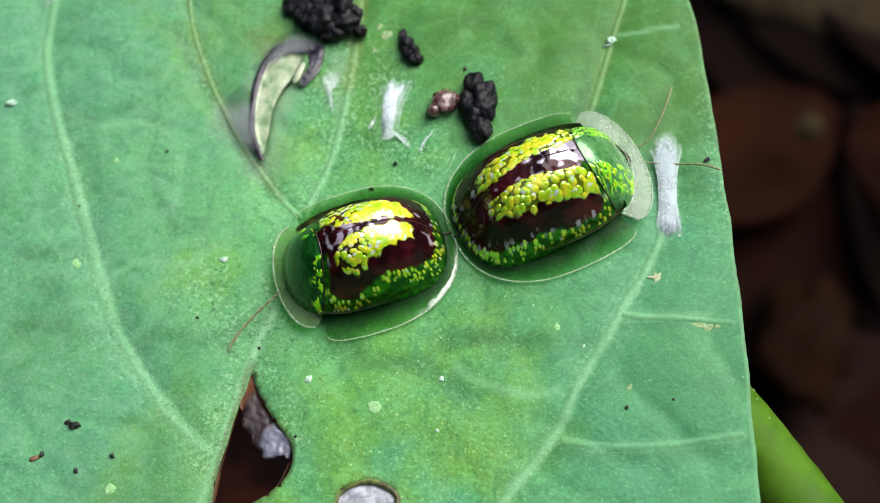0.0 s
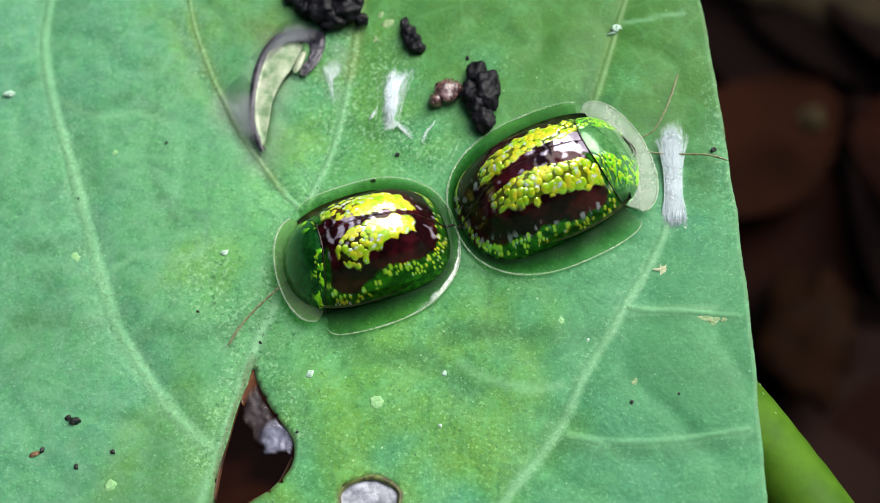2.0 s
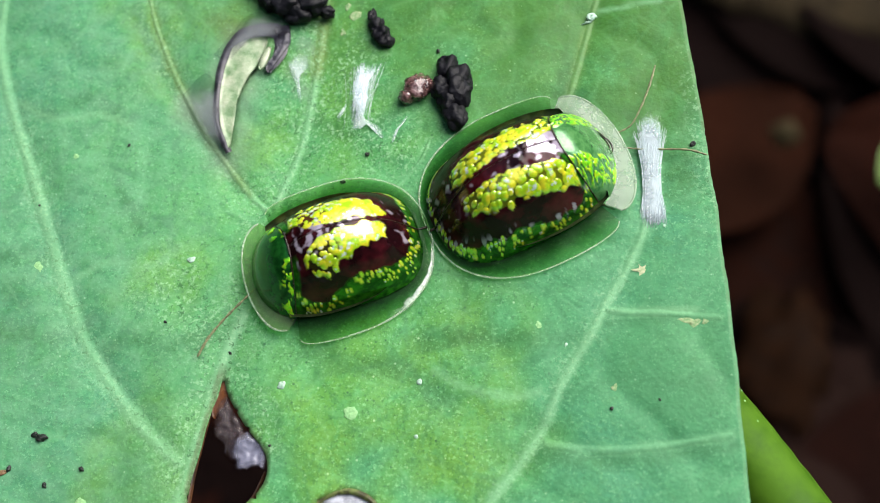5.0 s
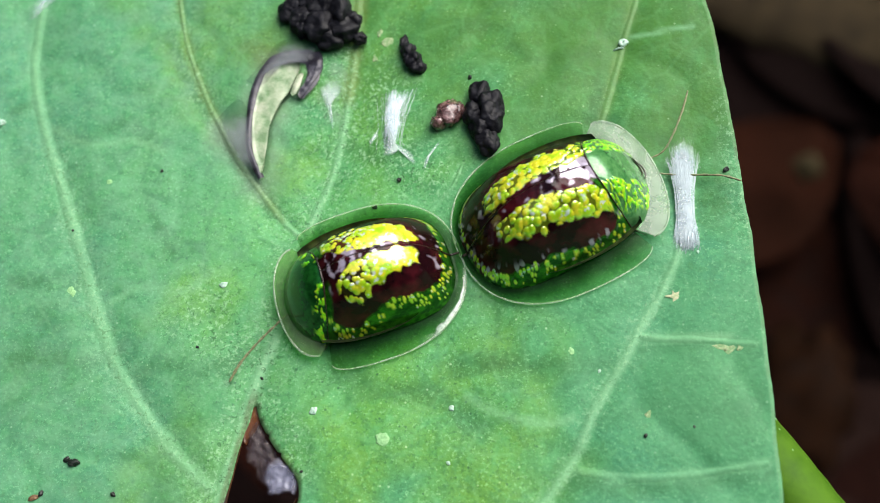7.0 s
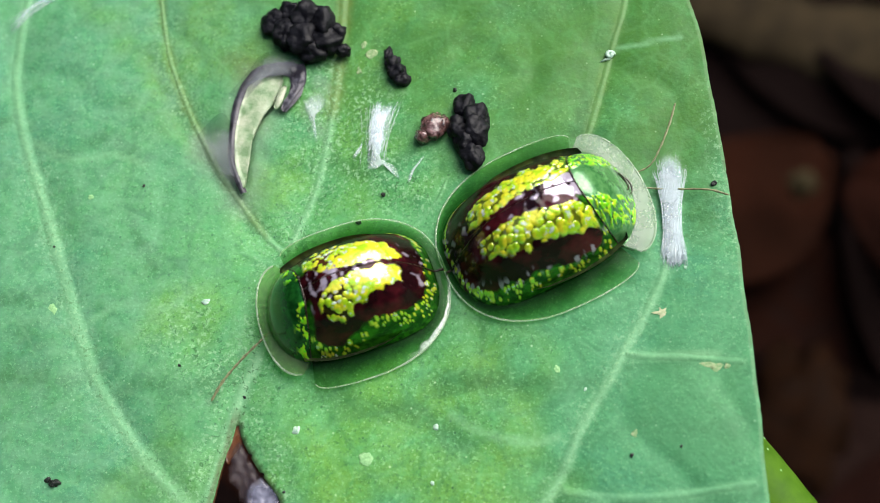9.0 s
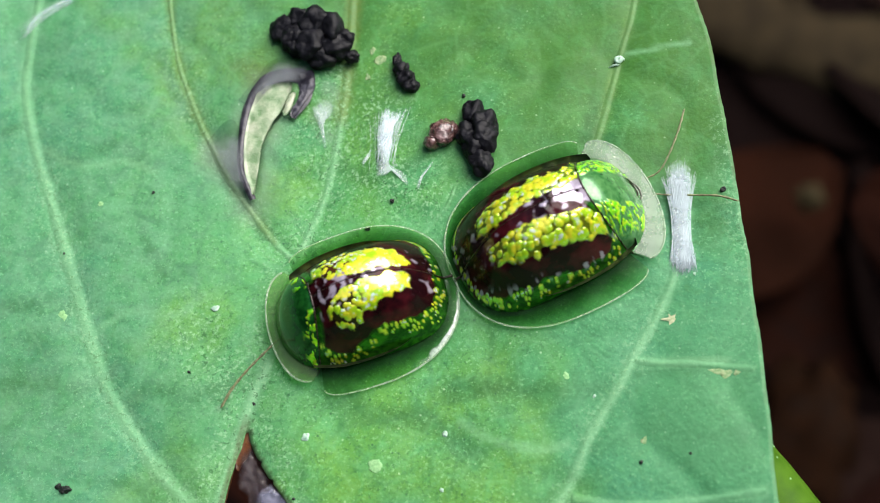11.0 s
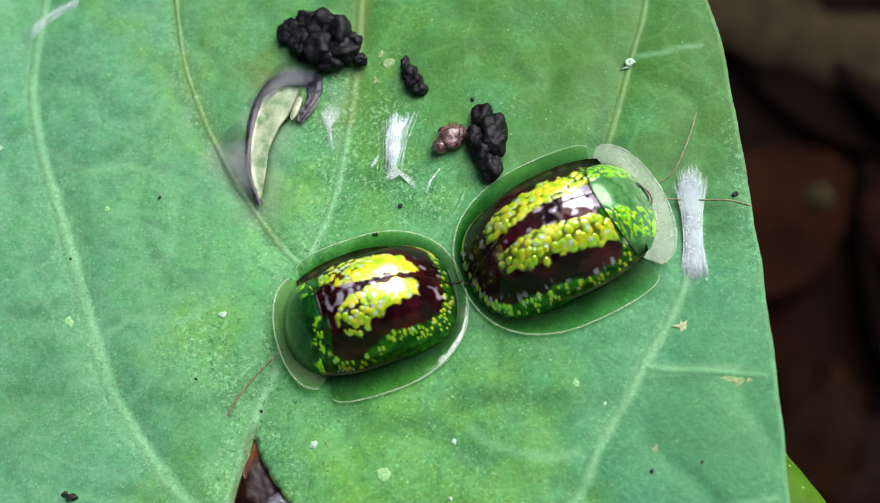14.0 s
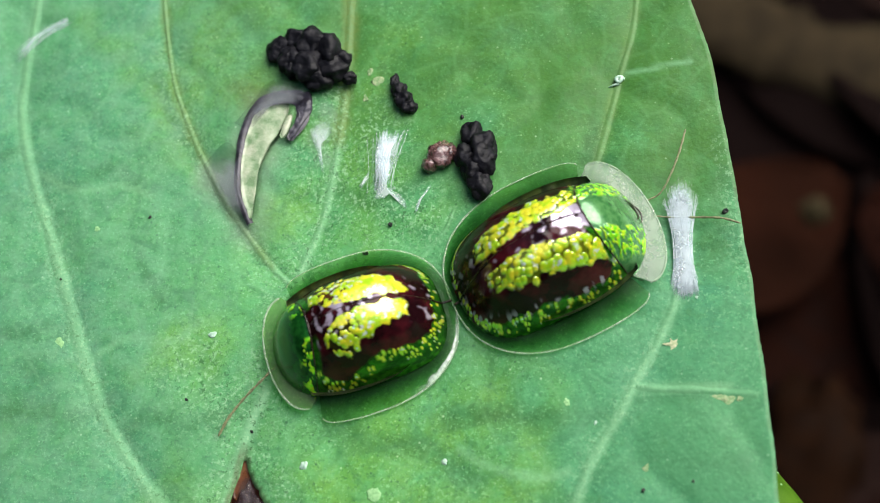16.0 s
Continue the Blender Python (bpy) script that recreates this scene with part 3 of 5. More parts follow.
    for line, r, much in ((VEINS["midrib"][0][1:8], 0.9, 0.9), (VEINS["upper_vein"][0][:6], 0.6, 0.6), (VEINS["left_vein"][0][:8], 0.55, 0.6), ([(-3.9, 6.6), (-3.6, 4.6), (-2.8, 3.4)], 1.3, 1.0), ([(-2.1, 5.8), (-1.7, 3.4), (-0.6, 3.0)], 1.0, 1.0),
                          ([(-7.2, -1.2), (-5.6, -2.6)], 1.3, 0.9), ([(-5.3, -2.4), (-5.2, -3.3), (-4.4, -4.6), (-4.0, -5.8)], 0.45, 1.0), (VEINS["right_vein"][0][1:8], 0.4, 0.5), ([(8.3, 1.0), (8.0, 4.8)], 0.5, 0.6)):
        dust = np.maximum(dust, (1 - step(seg_distance(p, curl(line)) + 0.4 * r * wobble(p, 1.6, 11), 0.1 * r, 1.5 * r)) * much)
    (ry, rx) = np.array(RIGHT_EDGE).T
    edge = np.interp(p[:, 1], ry, rx) - p[:, 0]
    rot = np.maximum(rot, (1 - step(edge, 0.0, 0.09)) * np.clip(0.30 + 0.5 * wobble(p, 2.5, 13), 0, 0.6))
    # painted sky sheen, growing towards the left
    pallor = step(-p[:, 0] + 1.2 * wobble(p, 0.4, 15), 2.0, 10.0)
    vein = np.maximum(vein, (1 - step(edge, 0.02, 0.12)) * 0.40)
    return dict(vein=vein, scar=scar, rot=rot, sallow=sallow, deep=deep, light=light, fold_shade=fold_shade, dust=dust, calm=calm, olive=olive, pallor=pallor)


def build_leaf():
    ys = np.r_[np.linspace(-25.5, -9.5, 26)[:-1], np.arange(-9.5, 11.5, 0.13), np.linspace(11.5, 30, 30)]
    fr = np.r_[np.linspace(-1, 0, 36)[:-1], np.linspace(0, 1, 190)]
    (ry, rx), (ly, lx) = np.array(RIGHT_EDGE).T, np.array(LEFT_EDGE).T
    pts = []
    for y in ys:
        r = np.interp(y, ry, rx) + 0.03 * noise.noise(Vector((y * 0.9, 3, 0))) + 0.014 * noise.noise(Vector((y * 5, 7, 0)))
        left = np.interp(y, ly, lx)
        mid = left + (r - left) * 0.47
        pts += [((mid + (r - mid) * f) if f >= 0 else mid + (mid - left) * f, y) for f in fr]
    p = np.array(pts)
    gone = np.zeros(len(p), bool)
    rims = []
    for loop in (HOLE, LOW_HOLE):
        rim = curl([*loop, loop[0]])
        rims.append(rim)
        far, to = nearest_on(p, rim)
        inside = within(p, rim)
        near = far < 0.075
        p[near] = to[near]
        gone |= inside & ~near
    z = surface_many(p)
    z -= within(p, curl([*CRESCENT, CRESCENT[0]])) * 0.12
    top = np.c_[p, z]
    n, cols = len(p), len(fr)
    quads = [f for f in grid_faces(len(ys), cols) if not any(gone[list(f)])]
    under = [tuple(i + n for i in f[::-1]) for f in quads]
    # side walls, where a border has one face only
    count = {}
    for f in quads:
        for a, b in zip(f, f[1:] + f[:1]):
            count[(a, b)] = count.get((a, b), 0) + 1
    walls = [(b, a, a + n, b + n) for a, b in count if (b, a) not in count]
    verts = np.r_[top, top - (0, 0, LEAF_THICK)]
    used = np.unique(np.array(quads).ravel())
    used = np.r_[used, used + n]
    back = -np.ones(2 * n, int)
    back[used] = np.arange(len(used))
    faces = [tuple(back[list(f)]) for f in quads + under + walls]
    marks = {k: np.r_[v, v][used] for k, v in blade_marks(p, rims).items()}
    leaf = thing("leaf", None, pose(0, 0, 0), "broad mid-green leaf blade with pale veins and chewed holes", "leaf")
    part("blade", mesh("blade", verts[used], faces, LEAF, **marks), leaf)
    for key, (line, r) in VEINS.items():
        verts, faces = ridge_geometry(curl(line), r)
        marks = blade_marks(verts[:, :2], rims)
        crest = np.tile((1 - np.linspace(-1, 1, 11) ** 2) ** 1.2, len(verts) // 11)
        marks["vein"] = np.maximum(marks["vein"], (0.32 if "branch" in key or key == "top_vein" else 0.85) * crest)
        marks["fold_shade"] = marks["fold_shade"] * (1 - crest)
        part("vein", mesh("vein", verts, faces, LEAF, **marks), leaf, "pale green raised vein")
    return leaf


def sheet_geometry(loop, z, bulge, seed, thick=0.04, uneven=0.06, crumple=0.0):
    """A thin uneven skin that fills a closed loop."""
    loop = [Vector((q[0], q[1], 0)) for q in curl([*loop, loop[0]])[:-1]]
    mid = sum(loop, Vector()) / len(loop)
    rings = 7 if not crumple else 16
    verts = []
    for side in (0, 1):
        for i in range(rings):
            s = i / (rings - 1)
            for q in loop:
                w = mid + (q - mid) * s
                zz = z + bulge * (1 - s * s) + uneven * noise.noise(Vector((w.x * 2.1, w.y * 2.1, seed))) + crumple * noise.noise(Vector((w.x * 6.0, w.y * 6.0, seed))) - side * thick
                verts.append((w.x, w.y, zz))
    n = len(loop)
    faces = grid_faces(rings, n, True)
    low = [tuple(i + rings * n for i in f[::-1]) for f in faces]
    last = (rings - 1) * n
    wall = [(last + (k + 1) % n, last + k, rings * n + last + k, rings * n + last + (k + 1) % n) for k in range(n)]
    return verts, faces + low + wall


def sheet_body(loop, rings=7, edge=1.5):
    """How firm a sheet is: full in its middle, nothing at its edge."""
    n = len(curl([*loop, loop[0]])) - 1
    return np.tile(np.repeat([1 - (i / (rings - 1)) ** edge for i in range(rings)], n), 2)


def band_geometry(line, widths, z, high, seed):
    """A low crust along a line, highest along its middle."""
    line = [Vector(q) for q in curl(line)]
    n, verts, cross = len(line), [], 9
    for i, q in enumerate(line):
        way = (line[min(i + 1, n - 1)] - line[max(i - 1, 0)]).normalized()
        side = way.cross(Vector((0, 0, 1)))
        w = np.interp(i / (n - 1), np.linspace(0, 1, len(widths)), widths)
        for k in range(cross):
            s = 2 * k / (cross - 1) - 1
            p = q + side * s * w * (1 + 0.25 * noise.noise(Vector((q.x * 3, q.y * 3, seed))))
            verts.append((p.x, p.y, z + high * (1 - s * s) * (1 + 0.5 * noise.noise(Vector((p.x * 4, p.y * 4, seed)))) - 0.03 * abs(s)))
    return verts, grid_faces(n, cross)


def ragged(loop, seed, reach):
    """A torn outline: each side broken once with small jogs."""
    rng, out = random.Random(seed), []
    for a, b in zip(loop, [*loop[1:], loop[0]]):
        out.append(a)
        for u in (0.35, 0.7):
            out.append((a[0] + u * (b[0] - a[0]) + rng.uniform(-reach, reach), a[1] + u * (b[1] - a[1]) + rng.uniform(-reach, reach)))
    return out


def build_leaf_damage(leaf):
    part("dead_window", mesh("dead_window", *sheet_geometry(CRESCENT, 0.035, 0.02, 3), WINDOW), leaf, "beige dried membrane in a crescent scar")
    dark = [(-5.72, 2.95), (-6.04, 3.63), (-6.20, 4.17), (-6.20, 5.25), (-6.05, 6.2), (-5.58, 6.85), (-4.85, 7.02), (-4.40, 6.85), (-4.36, 6.2), (-4.72, 5.60)]
    part("scar_rim", mesh("scar_rim", *band_geometry(dark, [0.10, 0.12, 0.10, 0.12, 0.13, 0.22, 0.24, 0.24, 0.20, 0.12], 0.03, 0.035, 4), CRUST), leaf, "dark grey crust round the scar")
    for loop, lift, note in (([(-6.4, 6.2), (-5.9, 6.9), (-5.4, 7.5), (-4.6, 7.6), (-4.0, 7.3), (-4.3, 6.7), (-5.3, 6.6), (-5.95, 6.0)], 0.075, "greyish bloom above the scar"),
                             ([(-7.3, 4.9), (-6.6, 5.6), (-6.1, 4.8), (-6.0, 3.9), (-5.7, 3.1), (-6.2, 3.1), (-6.8, 3.85)], 0.04, "greyish bloom beside the scar")):
        v, f = sheet_geometry(loop, lift, 0.03, lift * 70, thick=0.02)
        part("scar_bloom", mesh("scar_bloom", v, f, HAZE, body=sheet_body(loop)), leaf, note)
    part("scar_spot", mesh("scar_spot", *sheet_geometry([(-4.55, 7.05), (-4.15, 7.1), (-4.05, 6.6), (-4.3, 6.1), (-4.65, 5.55), (-4.75, 5.75), (-4.5, 6.2), (-4.5, 6.6)], 0.06, 0.03, 14, uneven=0.08, crumple=0.08), CRUST), leaf, "dark brown end of the scar")
    part("scar_flake", mesh("scar_flake", *sheet_geometry([(-4.98, 5.72), (-4.80, 6.28), (-4.62, 6.32), (-4.72, 5.85), (-4.9, 5.60)], 0.12, 0.05, 8), WINDOW), leaf, "curled beige flake")
    web = ragged([(-5.05, -5.42), (-4.62, -5.22), (-4.22, -5.42), (-4.02, -5.95), (-4.10, -6.42), (-4.48, -6.36), (-4.85, -6.46), (-5.14, -6.08)], 3, 0.07)
    part("hole_web", mesh("hole_web", *sheet_geometry(web, surface(-4.5, -6.0) - 0.06, 0.02, 6, uneven=0.10, crumple=0.045), WEB, body=sheet_body(web, 16, 2.2)), leaf, "lavender grey dried web across the hole")
    skin = ragged([(-5.40, -4.15), (-5.22, -4.40), (-4.95, -4.85), (-4.65, -5.20), (-4.50, -5.55), (-4.75, -5.85), (-5.00, -6.20), (-5.22, -6.05), (-5.35, -5.70), (-5.62, -5.45), (-5.72, -5.0), (-5.58, -4.5)], 5, 0.05)
    part("hole_skin", mesh("hole_skin", *sheet_geometry(skin, surface(-5.3, -5.2) - 0.10, 0.0, 15, uneven=0.05, crumple=0.03), WITHERED, body=sheet_body(skin, 16, 3.0)), leaf, "greyish withered skin across the hole")
    for line, widths, note in (([(-5.70, -4.6), (-5.93, -5.5), (-6.13, -6.6), (-6.22, -7.6)], [0.03, 0.06, 0.07, 0.06], 3), ([(-4.12, -6.4), (-4.5, -7.2), (-5.15, -7.65), (-5.8, -8.1)], [0.03, 0.06, 0.07, 0.04], 7)):
        part("hole_lining", mesh("hole_lining", *band_geometry(line, widths, -0.20, 0.06, note), BROWN_EDGE), leaf, "brown withered lining of the hole")
    tip = ragged([(-5.48, -3.66), (-5.34, -3.95), (-5.24, -4.25), (-5.40, -4.62), (-5.62, -4.95), (-5.74, -4.70), (-5.62, -4.15)], 8, 0.03)
    part("hole_tissue", mesh("hole_tissue", *sheet_geometry(tip, surface(-5.45, -4.25) - 0.05, 0.0, 19, uneven=0.03), RUST), leaf, "orange brown withered tissue at the hole's tip")
    part("low_hole_skin", mesh("low_hole_skin", *sheet_geometry(LOW_HOLE, -0.09, 0.07, 12, uneven=0.10), PALE_SKIN), leaf, "grey dried skin in the hole")
    part("low_hole_rim", mesh("low_hole_rim", *band_geometry([*LOW_HOLE, *LOW_HOLE[:2]], [0.07, 0.09, 0.06, 0.08, 0.07], surface(-1.86, -7.66) - 0.02, 0.04, 5), RIM_TISSUE), leaf, "olive brown rim of the hole")


# ---- beetles ----
def power(v, e):
    return np.sign(v) * np.abs(v) ** e


FLARE = 1.01  # the foot of the dome runs out into the skirt


class Shape:
    """The outlines and the vault of a tortoise beetle: a along the body to the head, b across it, in millimetres."""

    def __init__(self, tail, wide, neck, neck_wide, high, dip, disc_reach, disc_wide, maroon, bead, mat, dome):
        self.tail, self.wide, self.neck, self.neck_wide, self.high, self.dip, self.disc_reach, self.disc_wide = tail, wide, neck, neck_wide, high, dip, disc_reach, disc_wide
        self.mid, self.maroon, self.bead, self.mat = -0.38 * tail, maroon, bead, mat
        # the dome stands on the flat skirt: its middle, its reach to the tail and to the head, its half width
        self.dome_mid, self.dome_rear, self.dome_front, self.dome_half = dome

    def outline(self, psi, scale=1.0):
        """The point of the wing cases' outline at an angle from the head, from the middle of the vault."""
        c, s = np.cos(psi), np.sin(psi)
        reach = np.where(c > 0, 0.72 * self.tail, 0.62 * self.tail)
        return reach * scale * power(c, 2 / 2.35), self.wide * scale * power(s, 2 / 2.35)

    def border(self, psi, start):
        """The outline of one skirt, rounded at its front corner."""
        return self.outline(psi, 1 - 0.06 * np.exp(-(psi - start) / 0.06))

    def front(self, b):
        """Where the wing cases meet the neck shield."""
        u = np.abs(b) / (0.98 * self.neck_wide)
        return -self.dip + self.dip * np.minimum(1.0, u) ** 2.2 - 0.25 * np.maximum(0.0, u - 1)

    def rho(self, a, b):
        d = a - self.mid
        reach = np.where(d > 0, 0.72 * self.tail, 0.62 * self.tail)
        return (np.abs(d / reach) ** 2.35 + np.abs(b / self.wide) ** 2.35) ** (1 / 2.35)

    def swell(self, a, b):
        """0 in the middle of the dome, 1 at its foot."""
        d = a - self.dome_mid
        reach = np.where(d > 0, self.dome_front, self.dome_rear)
        return (np.abs(d / reach) ** 2.8 + np.abs(b / self.dome_half) ** 2.8) ** (1 / 2.8)

    def vault(self, a, b):
        skirt = 0.17 + 0.34 * np.clip(1 - self.rho(a, b), 0, 1)
        return skirt + self.high * np.clip(1 - np.clip(self.swell(a, b) / FLARE, 0, 1) ** 3.0, 0, 1) ** 1.15

    def disc(self, a, b):
        return np.hypot(b / (self.disc_wide * self.neck_wide), (a + self.dip * 0.7) / (self.disc_reach * self.neck + self.dip * 0.7))

    def shield_vault(self, a, b):
        """The neck shield goes on from the dome at the joint and slopes down to its flat edge."""
        flat = 0.24 + 0.20 * np.clip(1.7 - self.disc(a, b), 0, 1)
        back = self.front(b)
        head = -self.dip * 0.7 + (self.disc_reach * self.neck + self.dip * 0.7) * np.sqrt(np.clip(1 - (b / (self.disc_wide * self.neck_wide)) ** 2, 0, 1))
        run = np.clip((a - back) / np.maximum(head - back, 0.08), 0, 1)
        return flat + np.clip(self.vault(back, b) - 0.02 - flat, 0, 9) * (1 - run ** 1.8)


def wing_case_marks(sh, a, b, seed, bands, side):
    """Where the vault is gilt or green: a band of gold cells each side of the seam, green slopes below the maroon."""
    p = np.c_[a, b]
    q = sh.swell(a, b)
    w1, w2 = wobble(p, 1.6, seed), wobble(p, 4.5, seed + 4)
    ab = np.abs(b)
    at, inner, outer = np.array(bands[side]).T
    inner = np.interp(-a, at, inner) + 0.08 * w1 + 0.10 * w2
    outer = np.interp(-a, at, outer) + 0.10 * w1 + 0.17 * w2
    band = step(ab, inner - 0.03, inner + 0.03) * (1 - step(ab, outer - 0.03, outer + 0.03))
    band *= step(-a, at[0] - 0.05, at[0] + 0.05) * (1 - step(-a + 0.2 * w2, at[-1] - 0.06, at[-1] + 0.06))
    at, border = np.array(sh.maroon[side]).T
    border = np.interp(-a, at, border)
    green = step(q + 0.030 * w1 + 0.035 * w2, border - 0.015, border + 0.015)
    green = np.maximum(green, step(a - sh.front(b) + 0.06 * w2, -0.24, -0.14) * step(ab, 0.30, 0.5))
    return band, green


def dome_foot(sh, psi, out=1.0):
    """The point of the dome's foot at an angle from the head."""
    c, s = np.cos(psi), np.sin(psi)
    return sh.dome_mid + np.where(c > 0, sh.dome_front, sh.dome_rear) * out * power(c, 2 / 2.8), sh.dome_half * out * power(s, 2 / 2.8)


def wing_case(sh, side, seed, bands):
    """One wing case's opaque vault."""
    rows, cols = 130, 210
    oa, ob = dome_foot(sh, np.linspace(0.0, math.pi, cols), FLARE)
    oa = oa - sh.dome_mid
    k = np.linspace(0.0, 1.0, rows) ** 0.8
    k[0] = 0.004
    # the front of the dome stops at the neck shield
    over = oa + sh.dome_mid > sh.front(ob)
    bb = ob.copy()
    for turn in range(25):
        want = np.where(over, np.clip((sh.front(bb) - sh.dome_mid) / np.maximum(oa, 1e-6), 0.05, 1.0), 1.0)
        share = want if turn == 0 else 0.5 * (share + want)
        bb = ob * share
    A, B = sh.dome_mid + k[:, None] * (oa * share)[None], side * np.maximum(k[:, None] * (ob * share)[None], 0.006)
    a, b = A.ravel(), B.ravel()
    z = sh.vault(a, b)
    gold, green = wing_case_marks(sh, a, b, seed, bands, side)
    # embossed cells in the gold
    rng = np.random.default_rng(int(seed * 10) + (side > 0))
    gap = sh.bead
    ia, ib = np.meshgrid(np.arange(-sh.tail, 0.2, gap), np.arange(0, sh.wide, gap * 0.87))
    ia = ia + (np.round(ib / (gap * 0.87)) % 2) * gap / 2
    seeds = np.c_[ia.ravel(), ib.ravel() * side] + rng.normal(0, 0.20 * gap, (ia.size, 2))
    best = np.full(len(a), 1e9)
    lean = rng.uniform(0.75, 1.45, len(seeds))
    for q, g in zip(seeds, lean):
        best = np.minimum(best, ((a - q[0]) ** 2 * 0.75 + (b - q[1]) ** 2) / (g * gap * 0.5) ** 2)
    cell = np.clip(1 - best, 0, 1)
    # the cells stand out on the slopes and run together on the flat top of the smaller beetle
    proud = step(sh.swell(a, b), 0.22, 0.50) * 0.80 + 0.20
    proud *= 1.0 if sh.mat else 1 - 0.80 * step(-a, 1.9, 2.5)
    z = z + gold * 0.30 * gap * cell ** 0.7 * proud
    # at the band's border only whole cells are gilt, and towards the neck of the smaller beetle they stand apart
    small = 0.0 if sh.mat else 0.30 * (1 - step(-a, 1.7, 2.4))
    gold = np.clip(gold, 0, 1) * np.where(gold > 0.9, np.maximum(step(cell - small, 0.02, 0.16), 0.35 if sh.mat else 0.05 + 0.85 * step(-a, 1.8, 2.6)), step(cell, 0.1, 0.3))
    # lilac-white sky glints painted beside the gold, most of them near the neck
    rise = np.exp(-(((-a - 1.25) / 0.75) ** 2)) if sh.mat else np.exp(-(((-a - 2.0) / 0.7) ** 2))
    sky_glint = step(wobble(np.c_[a, b], 5.5, seed + 9) + 0.25 * cell + (1.0 if sh.mat else 0.50) * rise * (1 - step(np.abs(b), 0.22, 0.45)), 0.40, 0.95) * (1 - np.clip(gold, 0, 1)) * (1 - green) * (1 - step(np.abs(b), 0.5, 0.75))
    if sh.mat:  # bluish glints painted along the lower border of the maroon
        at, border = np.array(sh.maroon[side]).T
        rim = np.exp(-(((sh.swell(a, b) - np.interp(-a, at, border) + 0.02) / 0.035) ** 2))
        sky_glint = np.maximum(sky_glint, rim * step(wobble(np.c_[a, b], 7.0, seed + 12), 0.22, 0.42) * 0.8)
    # rows of bright points on the green slopes
    at, border = np.array(sh.maroon[side]).T
    near = np.zeros(len(a))
    for ring, reach, many in ((0.025, 0.026, 0.72), (0.075, 0.022, 0.55), (0.125, 0.016, 0.30)):
        psi_d = np.linspace(0.55, math.pi - 0.02, 52) + rng.normal(0, 0.016, 52)
        da, db = dome_foot(sh, psi_d)
        da = da - sh.dome_mid
        share = np.minimum(0.97, np.interp(-(da * 0.85 + sh.dome_mid), at, border) + ring + rng.normal(0, 0.012, 52))
        for x, y, on, r0 in zip(da * share + sh.dome_mid, db * share * side, rng.uniform(size=52), rng.uniform(0.6, 1.4, 52)):
            if on < many and x < -0.55:
                d = np.hypot(a - x, b - y)
                near = np.maximum(near, 1 - step(d, r0 * reach, r0 * reach * 2.0))
    gold = np.maximum(gold, near)
    z = z + 0.026 * near
    z = z - 0.025 * (1 - step(np.abs(b), 0.0, 0.03))
    plain = (1 - np.clip(gold, 0, 1)) * (1 - green)
    z = z + 0.012 * wobble(np.c_[a, b], 3.0, seed) * plain + (0.026 if sh.mat else 0.010) * wobble(np.c_[a, b], 5.0, seed + 2) * plain
    z = z + 0.020 * green * wobble(np.c_[a, b], 7.0, seed + 5)
    faces = grid_faces(rows, cols)
    if side > 0:
        faces = [f[::-1] for f in faces]
    return mesh("wing_case", np.c_[a, b, z], [f[::-1] for f in faces], WING_CASE, gold=gold, green=green, sky_glint=sky_glint, cell=np.maximum(np.maximum(cell, near), 0.0 if sh.mat else step(-a, 1.9, 2.5) * 0.8))


def flange(sh, side):
    """The clear flat skirt of one wing case, from the foot of the dome to the outline."""
    cols, rows = 130, 16
    start = 0.0
    for s in np.linspace(0.3, 1.5, 200):
        oa, ob = sh.outline(np.array([s]), 1.0)
        if oa[0] + sh.mid <= sh.front(ob)[0] + 0.02:
            start = s
            break
    psi = start + (math.pi - start) * np.linspace(0, 1, cols) ** 1.3
    oa, ob = sh.border(psi, start)
    foot = 0.0
    for s in np.linspace(0.05, 1.5, 300):
        fa, fb = dome_foot(sh, np.array([s]), FLARE)
        if fa[0] <= sh.front(fb)[0] + 0.01:
            foot = s
            break
    fa, fb = dome_foot(sh, foot + (math.pi - foot) * np.linspace(0, 1, cols), FLARE)
    fa, fb = sh.dome_mid + (fa - sh.dome_mid) * 0.985, fb * 0.985
    p = np.concatenate([np.c_[fa + (oa + sh.mid - fa) * k, (fb + (ob - fb) * k) * side] for k in np.linspace(0, 1, rows)])
    z = sh.vault(p[:, 0], p[:, 1]) - 0.05 * step(sh.rho(p[:, 0], p[:, 1]), 0.9, 1.0)
    z = z + 0.02 * wobble(p, 1.3, 4)
    outer = np.repeat(np.linspace(0, 1, rows), cols)
    # a whitish stretch along the edge of the smaller beetle, beside the tail
    edge_white = np.zeros(len(p))
    if side > 0 and not sh.mat:
        edge_white = np.tile(np.exp(-(((psi - 2.45) / 0.50) ** 4)), rows) * step(outer + 0.20 * wobble(p, 4.0, 6), 0.66, 0.84)
    return mesh("clear_skirt", np.c_[p, z], grid_faces(rows, cols) if side > 0 else [f[::-1] for f in grid_faces(rows, cols)], CLEAR, outer=outer, edge_white=edge_white), psi


def rim_tube(sh, psi, side, thick):
    oa, ob = sh.border(psi, psi[0])
    a, b = oa + sh.mid, ob * side
    z = sh.vault(a, b) - 0.06
    return tube_geometry([(x, y, h) for x, y, h in zip(a, b, z)], lambda s: thick * (0.6 + 0.5 * math.sin(s * 2.6)), 8, 0.6, 0.5)


